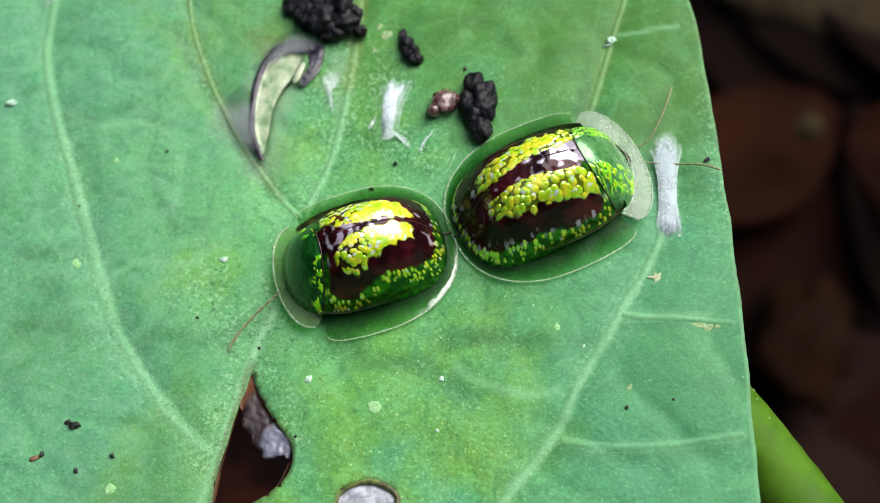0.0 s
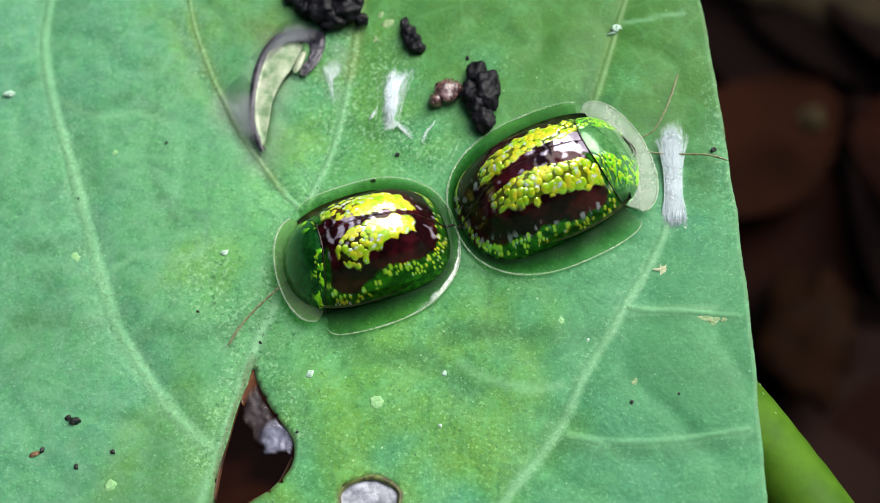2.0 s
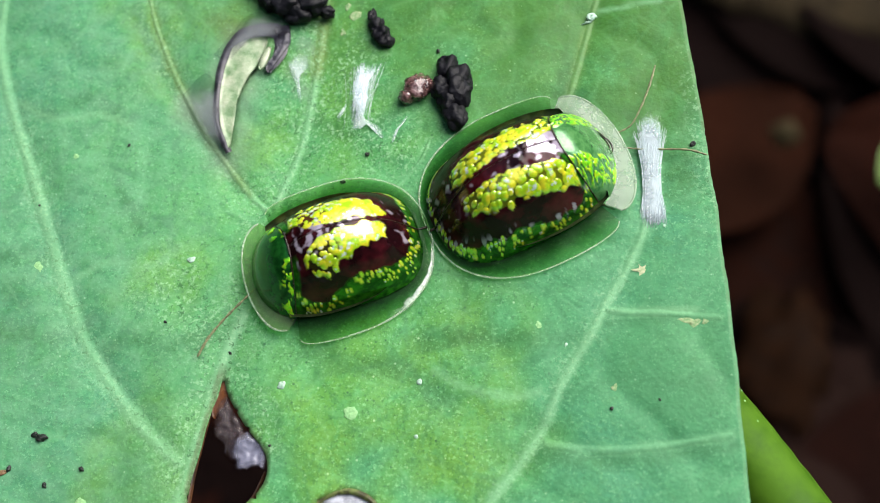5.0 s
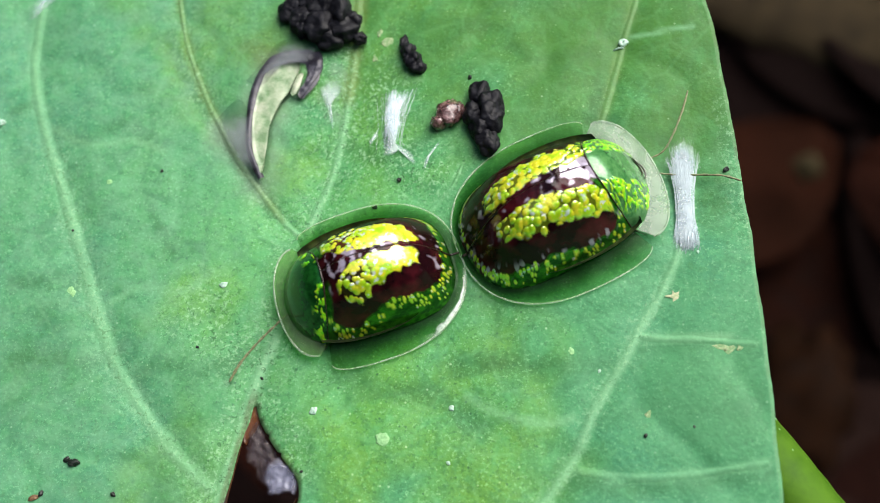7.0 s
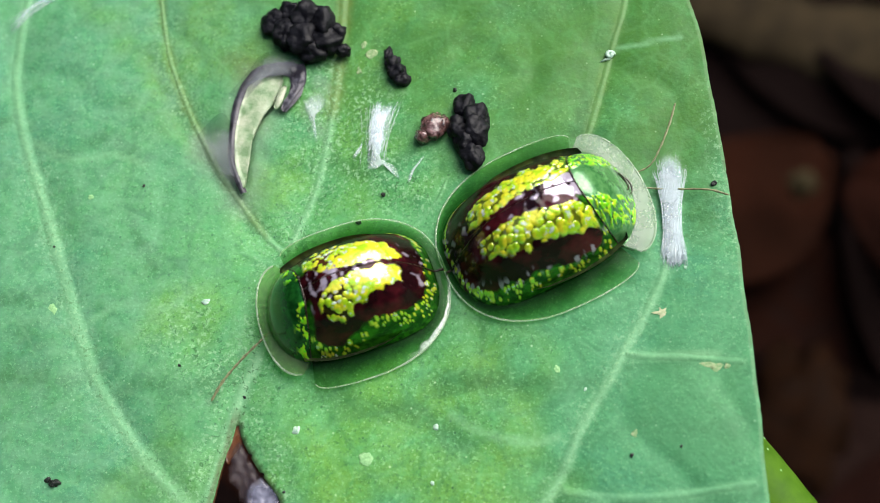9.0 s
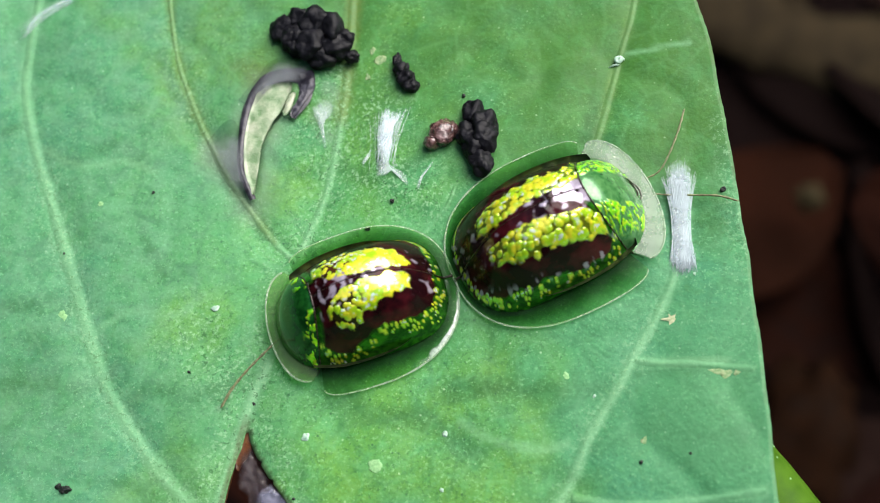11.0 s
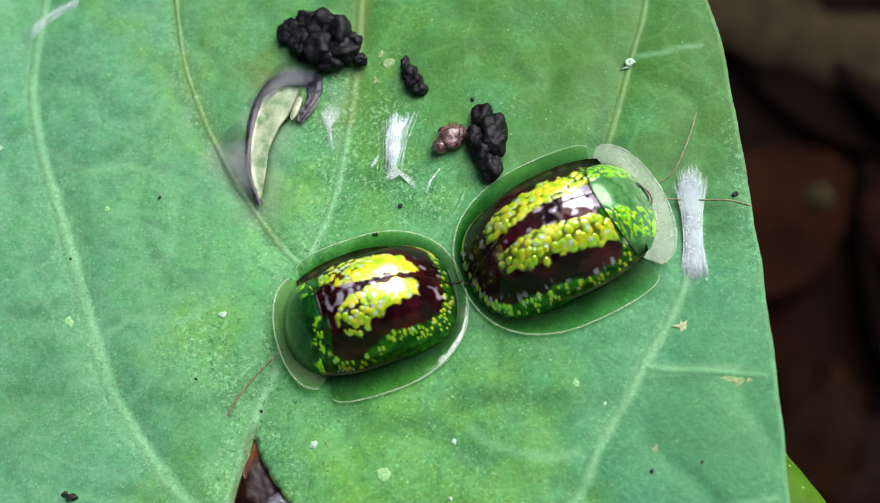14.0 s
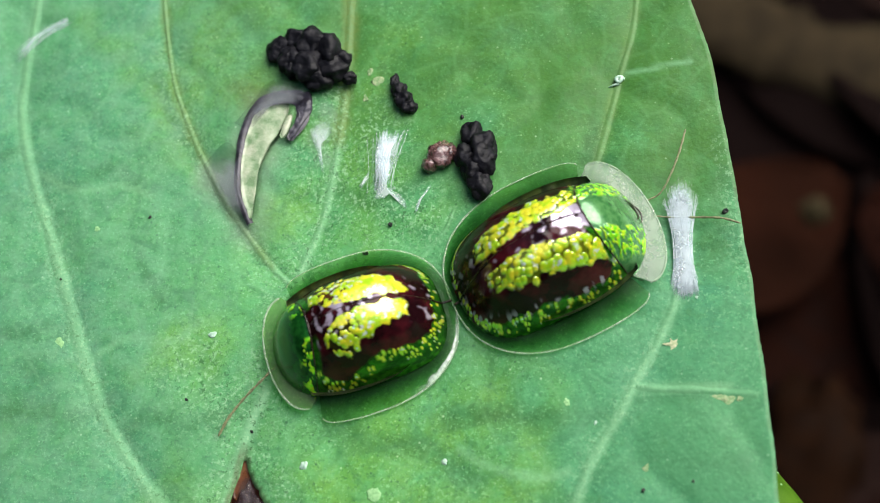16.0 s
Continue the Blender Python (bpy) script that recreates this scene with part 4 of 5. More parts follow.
def neck_shield(sh, seed):
    """The opaque vault of the neck shield."""
    rows, cols = 70, 150
    b = sh.disc_wide * sh.neck_wide * np.sin(np.linspace(-1.56, 1.56, cols))
    back = sh.front(b) + 0.02
    head = -sh.dip * 0.7 + (sh.disc_reach * sh.neck + sh.dip * 0.7) * np.sqrt(np.clip(1 - (b / (sh.disc_wide * sh.neck_wide)) ** 2, 0, 1))
    head = np.maximum(head, back + 0.01)
    p = np.concatenate([np.c_[back + (head - back) * k, b] for k in np.linspace(0, 1, rows)])
    a, b = p.T
    z = sh.shield_vault(a, b)
    w = wobble(p, 5.0, seed) + 0.6 * wobble(p, 13.0, seed)
    ab = np.abs(b + 0.06)
    cluster = step(ab + 0.10 * wobble(p, 3.0, seed + 1), 0.42, 0.54) * (1 - step(ab + 0.12 * wobble(p, 4.0, seed + 3), 1.02, 1.20))
    scales = wobble(p, 9.0, seed) + 0.7 * wobble(p, 17.0, seed + 2)
    gold = cluster * step(scales + 0.6 * wobble(p, 4.0, seed + 6), -0.16, 0.04) if sh.mat else step(np.abs(b), 0.25, 0.40) * step(w, 0.16, 0.26) * (1 - step(a - sh.front(b), 0.25, 0.50))
    z = z + 0.045 * gold
    return mesh("neck_shield", np.c_[a, b, z], [f[::-1] for f in grid_faces(rows, cols)], SHIELD, gold=gold * 0.95, glassy=np.full(len(a), float(sh.mat)))


def neck_skirt(sh, material):
    rows, cols = 14, 100
    phi = np.linspace(-math.pi / 2, math.pi / 2, cols)
    pts = []
    for k in np.linspace(0.0, 1.0, rows):
        b = sh.neck_wide * (sh.disc_wide - 0.01 + (1.01 - sh.disc_wide) * k) * np.sin(phi)
        inner = -sh.dip * 0.7 + ((sh.disc_reach - 0.01) * sh.neck + sh.dip * 0.7) * np.cos(phi)
        outer = -0.02 + (sh.neck + 0.02) * np.cos(phi) ** 0.85
        pts.append(np.c_[np.maximum(inner + (outer - inner) * k, sh.front(b) + 0.01), b])
    p = np.concatenate(pts)
    z = sh.shield_vault(p[:, 0], p[:, 1]) + 0.02 + 0.02 * wobble(p, 2.0, 8)
    verts = np.r_[np.c_[p, z], np.c_[p, z - 0.06]]
    n = len(p)
    faces = [f[::-1] for f in grid_faces(rows, cols)]
    low = [tuple(i + n for i in f[::-1]) for f in faces]
    last = (rows - 1) * cols
    wall = [(last + k, last + k + 1, n + last + k + 1, n + last + k) for k in range(cols - 1)]
    return mesh("neck_skirt", verts, faces + low + wall, material)


def head_geometry(sh):
    """The dark arcs of the head that show through the skirt."""
    pieces = []
    for r, lift in ((0.20, 0.0), (0.29, -0.03)):
        arc = []
        for t in np.linspace(-1.3, 1.5, 24):
            a, b = 0.38 * sh.neck + r * math.cos(t), -0.05 + 1.25 * r * math.sin(t)
            arc.append((a, b, float(sh.shield_vault(np.array([a]), np.array([b]))[0]) + 0.03))
        pieces.append(tube_geometry(arc, lambda s: 0.008 + 0.014 * math.sin(math.pi * s), 6, 0.8))
    return join(pieces)


def seam_tube(sh):
    line = [(-sh.dip - s * (sh.tail * 0.99 - sh.dip), 0.0) for s in np.linspace(0, 1, 60)]
    a, b = np.array(line).T
    z = sh.vault(a, b) - 0.024 + 0.03 * step(-a, 0.86 * sh.tail, 0.92 * sh.tail)
    return tube_geometry([(x, y, h) for x, y, h in zip(a, b, z)], lambda s: 0.012 + 0.030 * max(0.0, s - 0.78) / 0.22, 6)


def collar_tube(sh):
    b = np.linspace(-0.93 * sh.neck_wide, 0.93 * sh.neck_wide, 60)
    a = sh.front(b) + 0.005
    z = np.maximum(sh.vault(a - 0.02, b), 0.2)
    return tube_geometry([(x, y, h) for x, y, h in zip(a, b, z)], lambda s: 0.008 + 0.020 * math.sin(math.pi * s), 6)


def antenna(line, thick=1.0):
    pts = smooth_line(line, 8)
    return tube_geometry(pts, lambda s: thick * (0.040 + 0.014 * math.sin(s * 60) + 0.022 * s - 0.03 * max(0, s - 0.93) / 0.07), 8, 1.0, 0.2)


def belly_geometry(sh):
    rows, cols = 10, 48
    psi = np.linspace(0, 2 * math.pi, cols, endpoint=False)
    verts = []
    for i in range(rows):
        s = i / (rows - 1)
        oa, ob = sh.outline(psi, 0.74)
        shrink = math.cos(s * math.pi / 2) ** 0.5 if i < rows - 1 else 0.02
        verts += [(min(sh.mid + x * shrink, -0.12), y * shrink, 0.62 - 0.58 * s) for x, y in zip(oa, ob)]
    return verts, [f[::-1] for f in grid_faces(rows, cols, True)] + [tuple(range((rows - 1) * cols, rows * cols))[::-1]]


def leg_geometry(x, y, side):
    line = smooth_line([(x, y * 0.40, 0.35), (x + 0.1, y * 0.52, 0.42), (x + 0.25, y * 0.62, 0.12), (x + 0.35, y * 0.66, 0.04)], 5)
    return tube_geometry(line, lambda s: 0.10 - 0.05 * s, 8)


def tortoise_beetle(m, sh, seed, bands, neck_material, feelers, label):
    beetle = thing("tortoise_beetle", None, m, label, "beetle", "beetle pair on the leaf")
    for side in (1, -1):
        part("wing_case", wing_case(sh, side, seed, bands), beetle, "glossy maroon wing case with a gold band and green edge")
        skirt, psi = flange(sh, side)
        clear = part("clear_skirt", skirt, beetle, "clear flat skirt of the wing case")
        part("rim", mesh("rim", *rim_tube(sh, psi, side, 0.030), RIM), clear, "pale rim")
    part("neck_shield", neck_shield(sh, seed), beetle, "metallic green neck shield")
    part("neck_skirt", neck_skirt(sh, neck_material), beetle, "translucent edge of the neck shield")
    edge = [(-0.02 + (sh.neck + 0.02) * math.cos(t) ** 0.85, sh.neck_wide * math.sin(t)) for t in np.linspace(-1.5, 1.5, 60)]
    edge = [(x, y, float(sh.shield_vault(np.array([x]), np.array([y]))[0]) + 0.01) for x, y in edge]
    part("neck_rim", mesh("neck_rim", *tube_geometry(edge, 0.034, 8, 0.7, 0.4), RIM), beetle, "pale rim of the neck shield")
    if neck_material is MILKY:
        part("head", mesh("head", *head_geometry(sh), SEAM), beetle, "brown head showing through the neck shield")
    part("seam", mesh("seam", *seam_tube(sh), SEAM), beetle, "dark seam between the wing cases")
    part("collar", mesh("collar", *collar_tube(sh), SEAM), beetle, "dark joint behind the neck shield")
    part("belly", mesh("belly", *belly_geometry(sh), BELLY), beetle)
    for line in feelers:
        part("antenna", mesh("antenna", *antenna(line, 0.55 if sh.mat else 0.72), HORN), beetle, "thin brown antenna")
    for x in (-0.6, -1.5, -2.6):
        for side in (1, -1):
            part("leg", mesh("leg", *leg_geometry(x, side * sh.wide * 0.9, side), HORN), beetle)
    return beetle


def local(point, base, turn, z):
    c, s = math.cos(radians(turn)), math.sin(radians(turn))
    x, y = point[0] - base[0], point[1] - base[1]
    return (x * c + y * s, -x * s + y * c, z)


# the gold bands each side of the seam: distance behind the head's joint, inner and outer border
SMALL_BANDS = {1: [(1.12, 0.50, 0.85), (1.5, 0.30, 1.02), (1.75, 0.14, 0.92), (2.0, 0.14, 0.84), (2.25, 0.15, 0.79), (2.55, 0.12, 0.70), (2.95, 0.08, 0.63), (3.38, 0.05, 0.50)],
               -1: [(0.95, 0.36, 0.80), (1.3, 0.25, 0.97), (1.6, 0.20, 0.93), (2.0, 0.13, 0.89), (2.67, 0.07, 0.74), (3.27, 0.05, 0.56), (3.42, 0.10, 0.35)]}
LARGE_BANDS = {1: [(0.80, 0.45, 0.95), (1.0, 0.30, 0.88), (1.4, 0.20, 0.80), (1.9, 0.18, 0.84), (2.4, 0.16, 0.80), (3.0, 0.14, 0.75), (3.5, 0.08, 0.73), (3.8, 0.10, 0.67), (4.0, 0.20, 0.45)],
               -1: [(0.85, 0.65, 1.20), (1.34, 0.58, 1.12), (1.86, 0.42, 1.14), (2.5, 0.36, 1.08), (2.75, 0.36, 1.06), (3.35, 0.34, 0.93), (4.0, 0.30, 0.74)]}


def build_beetles():
    base, turn = (-4.03, -1.00), -161.9
    line = [local(q, base, turn, z) for q, z in (((-4.55, -1.30), 0.25), ((-4.85, -1.62), 0.28), ((-5.39, -2.2), 0.30), ((-5.83, -2.74), 0.26), ((-6.14, -3.27), 0.18))]
    maroon = {1: [(0.5, 0.78), (0.9, 0.87), (1.3, 0.89), (1.7, 0.83), (2.1, 0.75), (2.7, 0.73), (3.3, 0.79), (3.8, 0.87), (4.2, 0.88)], -1: [(0.5, 0.93), (3.0, 0.95), (3.8, 0.91), (4.2, 0.88)]}
    tortoise_beetle(spot(*base, 0, turn), Shape(4.52, 2.30, 0.87, 1.66, 2.00, 0.80, 0.72, 0.88, maroon, 0.165, False, (-2.2, 1.99, 2.72, 1.62)), 2.3, SMALL_BANDS, HAZY, [line],
                    "small maroon and gold tortoise beetle with a clear shell edge")
    base, turn = (4.80, 2.42), 25.6
    one = [local(q, base, turn, z) for q, z in (((5.6, 3.05), 0.25), ((6.0, 3.25), 0.30), ((6.3, 3.75), 0.32), ((6.6, 4.51), 0.28), ((6.8, 5.19), 0.2))]
    two = [local(q, base, turn, z) for q, z in (((5.65, 2.65), 0.22), ((6.1, 2.62), 0.12), ((6.5, 2.6), 0.09), ((6.96, 2.57), 0.12), ((7.62, 2.49), 0.20), ((8.13, 2.33), 0.16))]
    maroon = {1: [(0.3, 0.62), (0.6, 0.74), (0.9, 0.86), (1.3, 0.94), (3.0, 0.95), (4.2, 0.96), (4.8, 1.0)], -1: [(0.5, 0.78), (0.9, 0.88), (1.4, 0.90), (2.2, 0.865), (2.8, 0.83), (3.6, 0.86), (4.4, 0.94), (4.8, 1.0)]}
    tortoise_beetle(spot(*base, 0, turn), Shape(5.02, 2.50, 1.03, 1.95, 2.22, 0.97, 0.60, 0.85, maroon, 0.20, True, (-2.45, 2.35, 2.85, 1.77)), 5.1, LARGE_BANDS, MILKY, [one, two],
                    "larger maroon and gold tortoise beetle with a milky neck edge")


# ---- small things on the leaf ----
def on_leaf(x, y, up=0.0):
    return (x, y, surface(x, y) + up)


def dropping(center, lumps, seed, label):
    """A crumbly black dropping of several clods."""
    ob = thing("dropping", None, spot(*on_leaf(*center)), label, "dropping", "droppings on the leaf")
    for k, (x, y, rx, ry, rz) in enumerate(lumps):
        v, f = lump_geometry((x - center[0], y - center[1], rz * 0.7), (rx * 1.12, ry * 1.12, rz), seed + k * 1.3, 0.40, 0.12, 4)
        part("clod", mesh("clod", v, f, DROPPING), ob)
    return ob


def build_droppings():
    dropping((-4.2, 8.3), [(-5.00, 8.53, 0.42, 0.36, 0.32), (-4.55, 8.73, 0.36, 0.34, 0.40), (-4.70, 8.03, 0.40, 0.42, 0.42), (-4.10, 8.53, 0.46, 0.48, 0.5), (-4.15, 7.78, 0.50, 0.45, 0.46),
                          (-3.55, 8.28, 0.42, 0.45, 0.46), (-3.45, 7.73, 0.42, 0.38, 0.40), (-3.85, 7.43, 0.42, 0.30, 0.3), (-2.95, 7.46, 0.22, 0.18, 0.2), (-3.20, 8.08, 0.28, 0.3, 0.3)],
             1.0, "large crumbly black dropping beside the crescent scar")
    dropping((-1.3, 6.8), [(-1.55, 7.25, 0.13, 0.24, 0.16), (-1.42, 6.95, 0.20, 0.26, 0.2), (-1.25, 6.62, 0.25, 0.24, 0.24), (-1.1, 6.42, 0.22, 0.18, 0.2)],
             4.0, "small elongated black dropping on the leaf")
    dropping((0.9, 4.6), [(0.78, 5.35, 0.28, 0.34, 0.3), (1.08, 4.95, 0.36, 0.36, 0.38), (0.60, 4.62, 0.30, 0.32, 0.32), (1.10, 4.45, 0.36, 0.40, 0.4), (0.85, 4.20, 0.32, 0.34, 0.34), (1.02, 3.75, 0.30, 0.36, 0.34), (1.30, 5.00, 0.18, 0.18, 0.2)],
             7.0, "lumpy black dropping beside a brown husk")
    husk = thing("husk", None, spot(*on_leaf(-0.13, 4.75)), "shiny pinkish brown husk touching a black dropping", "husk")
    for center, size, seed in (((-0.02, 0.0, 0.2), (0.36, 0.44, 0.3), 3.3), ((-0.30, -0.30, 0.17), (0.24, 0.22, 0.22), 5.3), ((0.26, 0.10, 0.15), (0.22, 0.26, 0.2), 6.3)):
        part("lobe", mesh("lobe", *lump_geometry(center, size, seed, 0.35, 0.2), HUSK), husk)


def silk_tuft(name, center, strands, label):
    base = on_leaf(*center)
    pieces = [tube_geometry([(x - center[0], y - center[1], z) for x, y, z in line], r, 5) for line, r in strands]
    tuft = thing(name, None, spot(*base), label, "silk", "silk tufts on the leaf")
    tagged(part("floss", mesh("floss", *join(pieces), SILK), tuft), kind="stuff")
    return tuft


def silk_film(x, y, loop, seed, label, material=None):
    v, f = sheet_geometry(loop, 0.03, 0.02, seed, thick=0.012, uneven=0.03)
    v = [(a - x, b - y, c) for a, b, c in v]
    return thing("silk_film", mesh("silk_film", v, f, material or FILM, body=sheet_body(loop)), spot(*on_leaf(x, y, 0.02)), label, "silk", "silk films on the leaf")


def build_silk():
    rng = random.Random(11)
    strands = []
    for k in range(620):
        s = max(-1.25, min(1.25, rng.gauss(0, 0.55)))
        d = rng.uniform(0, 1)
        z = 0.13 + 0.07 * d * max(0.1, 1 - 0.5 * s * s)
        top = (6.56 + 0.37 * s + rng.gauss(0, 0.035), 3.36 - 0.20 * s * s + rng.gauss(0, 0.16), z + 0.14)
        line = [top, (6.555 + 0.29 * s + rng.gauss(0, 0.02), 2.75, z + 0.12), (6.55 + 0.21 * s + rng.gauss(0, 0.01), 2.0, z + 0.06), (6.55 + 0.21 * s, 1.3, z), (6.56 + 0.27 * s + rng.gauss(0, 0.03), 0.60 + rng.gauss(0, 0.13), 0.04 + 0.1 * d)]
        wide = rng.uniform(0.003, 0.0065)
        strands.append((smooth_line(line, 3), lambda u, wide=wide: wide * (0.45 + 0.75 * u)))
    silk_film(6.55, 1.4, [(6.28, 0.5), (6.55, 0.38), (6.86, 0.5), (6.80, 1.2), (6.78, 2.2), (6.86, 3.1), (6.58, 3.3), (6.30, 3.1), (6.34, 2.0), (6.33, 1.2)], 4.0, "dense white silk sheet under a silk brush", SHEET)
    silk_tuft("silk_tuft", (6.55, 1.9), strands, "dense white silk brush spread at both ends beside a beetle")
    strands = []
    for k in range(90):
        s, d = rng.gauss(0, 0.60), rng.uniform(0, 1)
        z = 0.03 + 0.07 * d
        y0, y1 = 5.75 - abs(rng.gauss(0, 0.30)), 3.65 + abs(rng.gauss(0, 0.45))
        line = [(-1.72 + 0.36 * s, y0, z * 0.6), (-1.81 + 0.25 * s + rng.gauss(0, 0.03), 0.5 * (y0 + y1), z + 0.03), (-1.90 + 0.20 * s + rng.gauss(0, 0.05), y1, z * 0.5)]
        strands.append((smooth_line(line, 3), rng.uniform(0.003, 0.008)))
    for k in range(24):
        line = [(-1.62 + rng.gauss(0, 0.08), 3.85 + rng.gauss(0, 0.06), 0.04), (-1.35 + rng.gauss(0, 0.06), 3.72 + rng.gauss(0, 0.06), 0.05), (-1.15 + rng.gauss(0, 0.06), 3.3 + rng.gauss(0, 0.08), 0.04), (-1.02 + rng.gauss(0, 0.07), 2.95 + rng.gauss(0, 0.16), 0.03)]
        strands.append((smooth_line(line, 3), rng.uniform(0.003, 0.008)))
    silk_tuft("silk_tuft", (-1.85, 4.6), strands, "frayed white silk tuft lying flat on the leaf")
    silk_film(-1.85, 4.7, [(-1.99, 5.96), (-1.59, 5.77), (-1.29, 5.71), (-1.48, 5.29), (-1.55, 4.8), (-1.6, 4.27), (-1.75, 3.73), (-2.02, 3.82), (-2.17, 4.37), (-2.14, 5.17)], 2.0, "dense white silk sheet under a frayed tuft", SHEET)
    silk_film(-1.6, 3.6, [(-2.27, 3.49), (-2.12, 3.93), (-2.01, 4.54), (-1.83, 4.18), (-1.58, 3.84), (-1.18, 3.64), (-0.96, 3.12), (-1.12, 3.17), (-1.33, 3.56), (-1.65, 3.72), (-1.87, 3.48)], 3.0, "thin white silk film below a frayed tuft")
    silk_film(-0.6, 3.0, [(-0.92, 3.12), (-0.78, 3.46), (-0.37, 4.02), (-0.33, 3.93), (-0.59, 3.54), (-0.81, 3.2), (-0.87, 2.86)], 5.0, "thin white silk strip beside a brown husk")
    silk_film(-3.7, 5.6, [(-4.24, 6.09), (-3.89, 6.41), (-3.48, 6.26), (-3.38, 5.79), (-3.67, 5.48), (-3.71, 4.76), (-3.58, 4.31), (-3.71, 4.4), (-3.92, 5.13), (-4.12, 5.59)], 6.0, "thin whitish silk film beside the crescent scar")
    silk_film(-2.3, 4.0, [(-2.61, 3.94), (-2.43, 4.29), (-2.23, 4.55), (-2.26, 4.19), (-2.48, 3.85)], 7.0, "faint silk film beside a frayed tuft")
    strands = []
    for k in range(20):
        s = rng.gauss(0, 0.35)
        line = [(-13.75 + rng.gauss(0, 0.1), 9.2 + s * 0.5, 0.05), (-13.2, 9.75 + s * 0.4, 0.09), (-12.5 + rng.gauss(0, 0.1), 10.15 + s * 0.3, 0.08), (-11.9 + rng.gauss(0, 0.15), 10.5 + s * 0.4, 0.04)]
        strands.append((smooth_line(line, 3), rng.uniform(0.005, 0.010)))
    silk_tuft("silk_tuft", (-12.9, 9.9), strands, "white silk strand on the leaf")


def speck(name, x, y, size, material, seed, label, category, group, flat=0.6, turn=0.0, squash=1.0):
    v, f = lump_geometry((0, 0, size * flat * 0.5), (size, size * squash, size * flat), seed, 0.55, 0.18, 3)
    return thing(name, mesh(name, v, f, material), spot(*on_leaf(x, y), turn), label, category, group)


def build_specks():
    white = [(-6.63, -0.32, 0.11), (-3.73, -4.08, 0.11), (0.05, -4.0, 0.09), (-0.01, -5.5, 0.06), (-2.72, -1.95, 0.05), (4.05, -3.0, 0.05), (6.85, 0.35, 0.05)]
    for k, (x, y, s) in enumerate(white):
        speck("white_grain", x, y, 0.95 * s, GRAIN, k + 1.5, "tiny white grain on the leaf", "grain", "white grains", 0.35, k * 50, 0.8)
    for k, (x, y, s) in enumerate([(-1.81, -4.86, 0.17), (-11.23, -0.45, 0.15), (-9.14, -7.25, 0.15), (3.3, -2.45, 0.09), (-10.4, 3.0, 0.08)]):
        speck("pale_grain", x, y, s, PALE_GRAIN, k + 21.5, "pale green raised spot on the leaf", "spot", "pale spots", 0.04, k * 40)
    black = [(-10.45, -5.45, 0.15), (-10.68, -5.36, 0.09), (-11.30, -6.30, 0.08), (-10.21, -6.76, 0.08), (-9.21, -6.33, 0.075), (-2.28, 1.93, 0.075), (-1.58, 2.77, 0.075), (5.21, -4.8, 0.055),
             (6.48, -4.59, 0.038), (-5.28, -3.12, 0.05), (-3.98, -5.73, 0.045), (7.75, 2.78, 0.09), (0.47, 5.98, 0.07), (-11.4, 1.5, 0.05), (-7.2, -2.2, 0.045), (2.1, 2.0, 0.04), (-8.8, 3.3, 0.05)]
    for k, (x, y, s) in enumerate(black):
        speck("black_grain", x, y, s, BLACK_GRAIN, k + 41.5, "tiny black grain on the leaf", "grain", "black grains", 0.8, k * 37, 0.75)
    speck("russet_grain", -11.5, -6.42, 0.14, RED_GRAIN, 71.0, "russet crumb on the leaf", "crumb", "", 0.4, 20, 0.5)
    arms = [(5, 0.25), (32, 0.12), (60, 0.19), (90, 0.11), (120, 0.20), (150, 0.12), (176, 0.31), (208, 0.11), (240, 0.18), (272, 0.10), (305, 0.19), (338, 0.11)]
    v, f = sheet_geometry(ragged([(r * math.cos(radians(a)), r * math.sin(radians(a))) for a, r in arms], 4, 0.015), 0.008, 0.014, 2.0, thick=0.012, uneven=0.006)
    thing("dry_scar", mesh("dry_scar", v, f, DRY_SCAR), spot(*on_leaf(6.19, -0.93, -0.006)), "dry beige star-shaped scar on the leaf", "scar", "dry scars")
    scars = [(7.25, -2.42, 0.16, 0.5), (7.55, -2.50, 0.20, 0.45), (7.85, -2.44, 0.13, 0.6), (5.35, -4.2, 0.12, 0.6), (-2.1, 7.4, 0.16, 0.8), (-2.45, 6.9, 0.10, 0.8), (-2.35, 7.75, 0.12, 0.6)]
    for k, (x, y, s, q) in enumerate(scars):
        speck("dry_scar", x, y, 1.15 * s, DRY_STAIN, k + 81.5, "dry beige blister scar on the leaf", "scar", "dry scars", 0.022, k * 15, q)
    # a tiny white curl and a white flake
    turns = [(0.11 * (1 - 0.6 * s) * math.cos(7.0 * s), 0.11 * (1 - 0.6 * s) * math.sin(7.0 * s), 0.07 + 0.05 * s) for s in np.linspace(0, 1, 40)]
    shell = thing("white_curl", None, spot(*on_leaf(5.02, 7.02)), "tiny white curled shell on the leaf", "shell")
    part("coil", mesh("coil", *tube_geometry(turns, 0.062, 8, 0.9, 0.3), GRAIN), shell)
    part("tail", mesh("tail", *tube_geometry([(-0.30, -0.20, 0.03), (-0.16, -0.14, 0.05), (0.0, -0.11, 0.07)], lambda u: 0.018 + 0.03 * u, 8, 0.8), GRAIN), shell)
    speck("white_flake", -14.2, 5.13, 0.20, GRAIN, 95.0, "white flake on the leaf", "flake", "", 0.4, 15, 0.5)


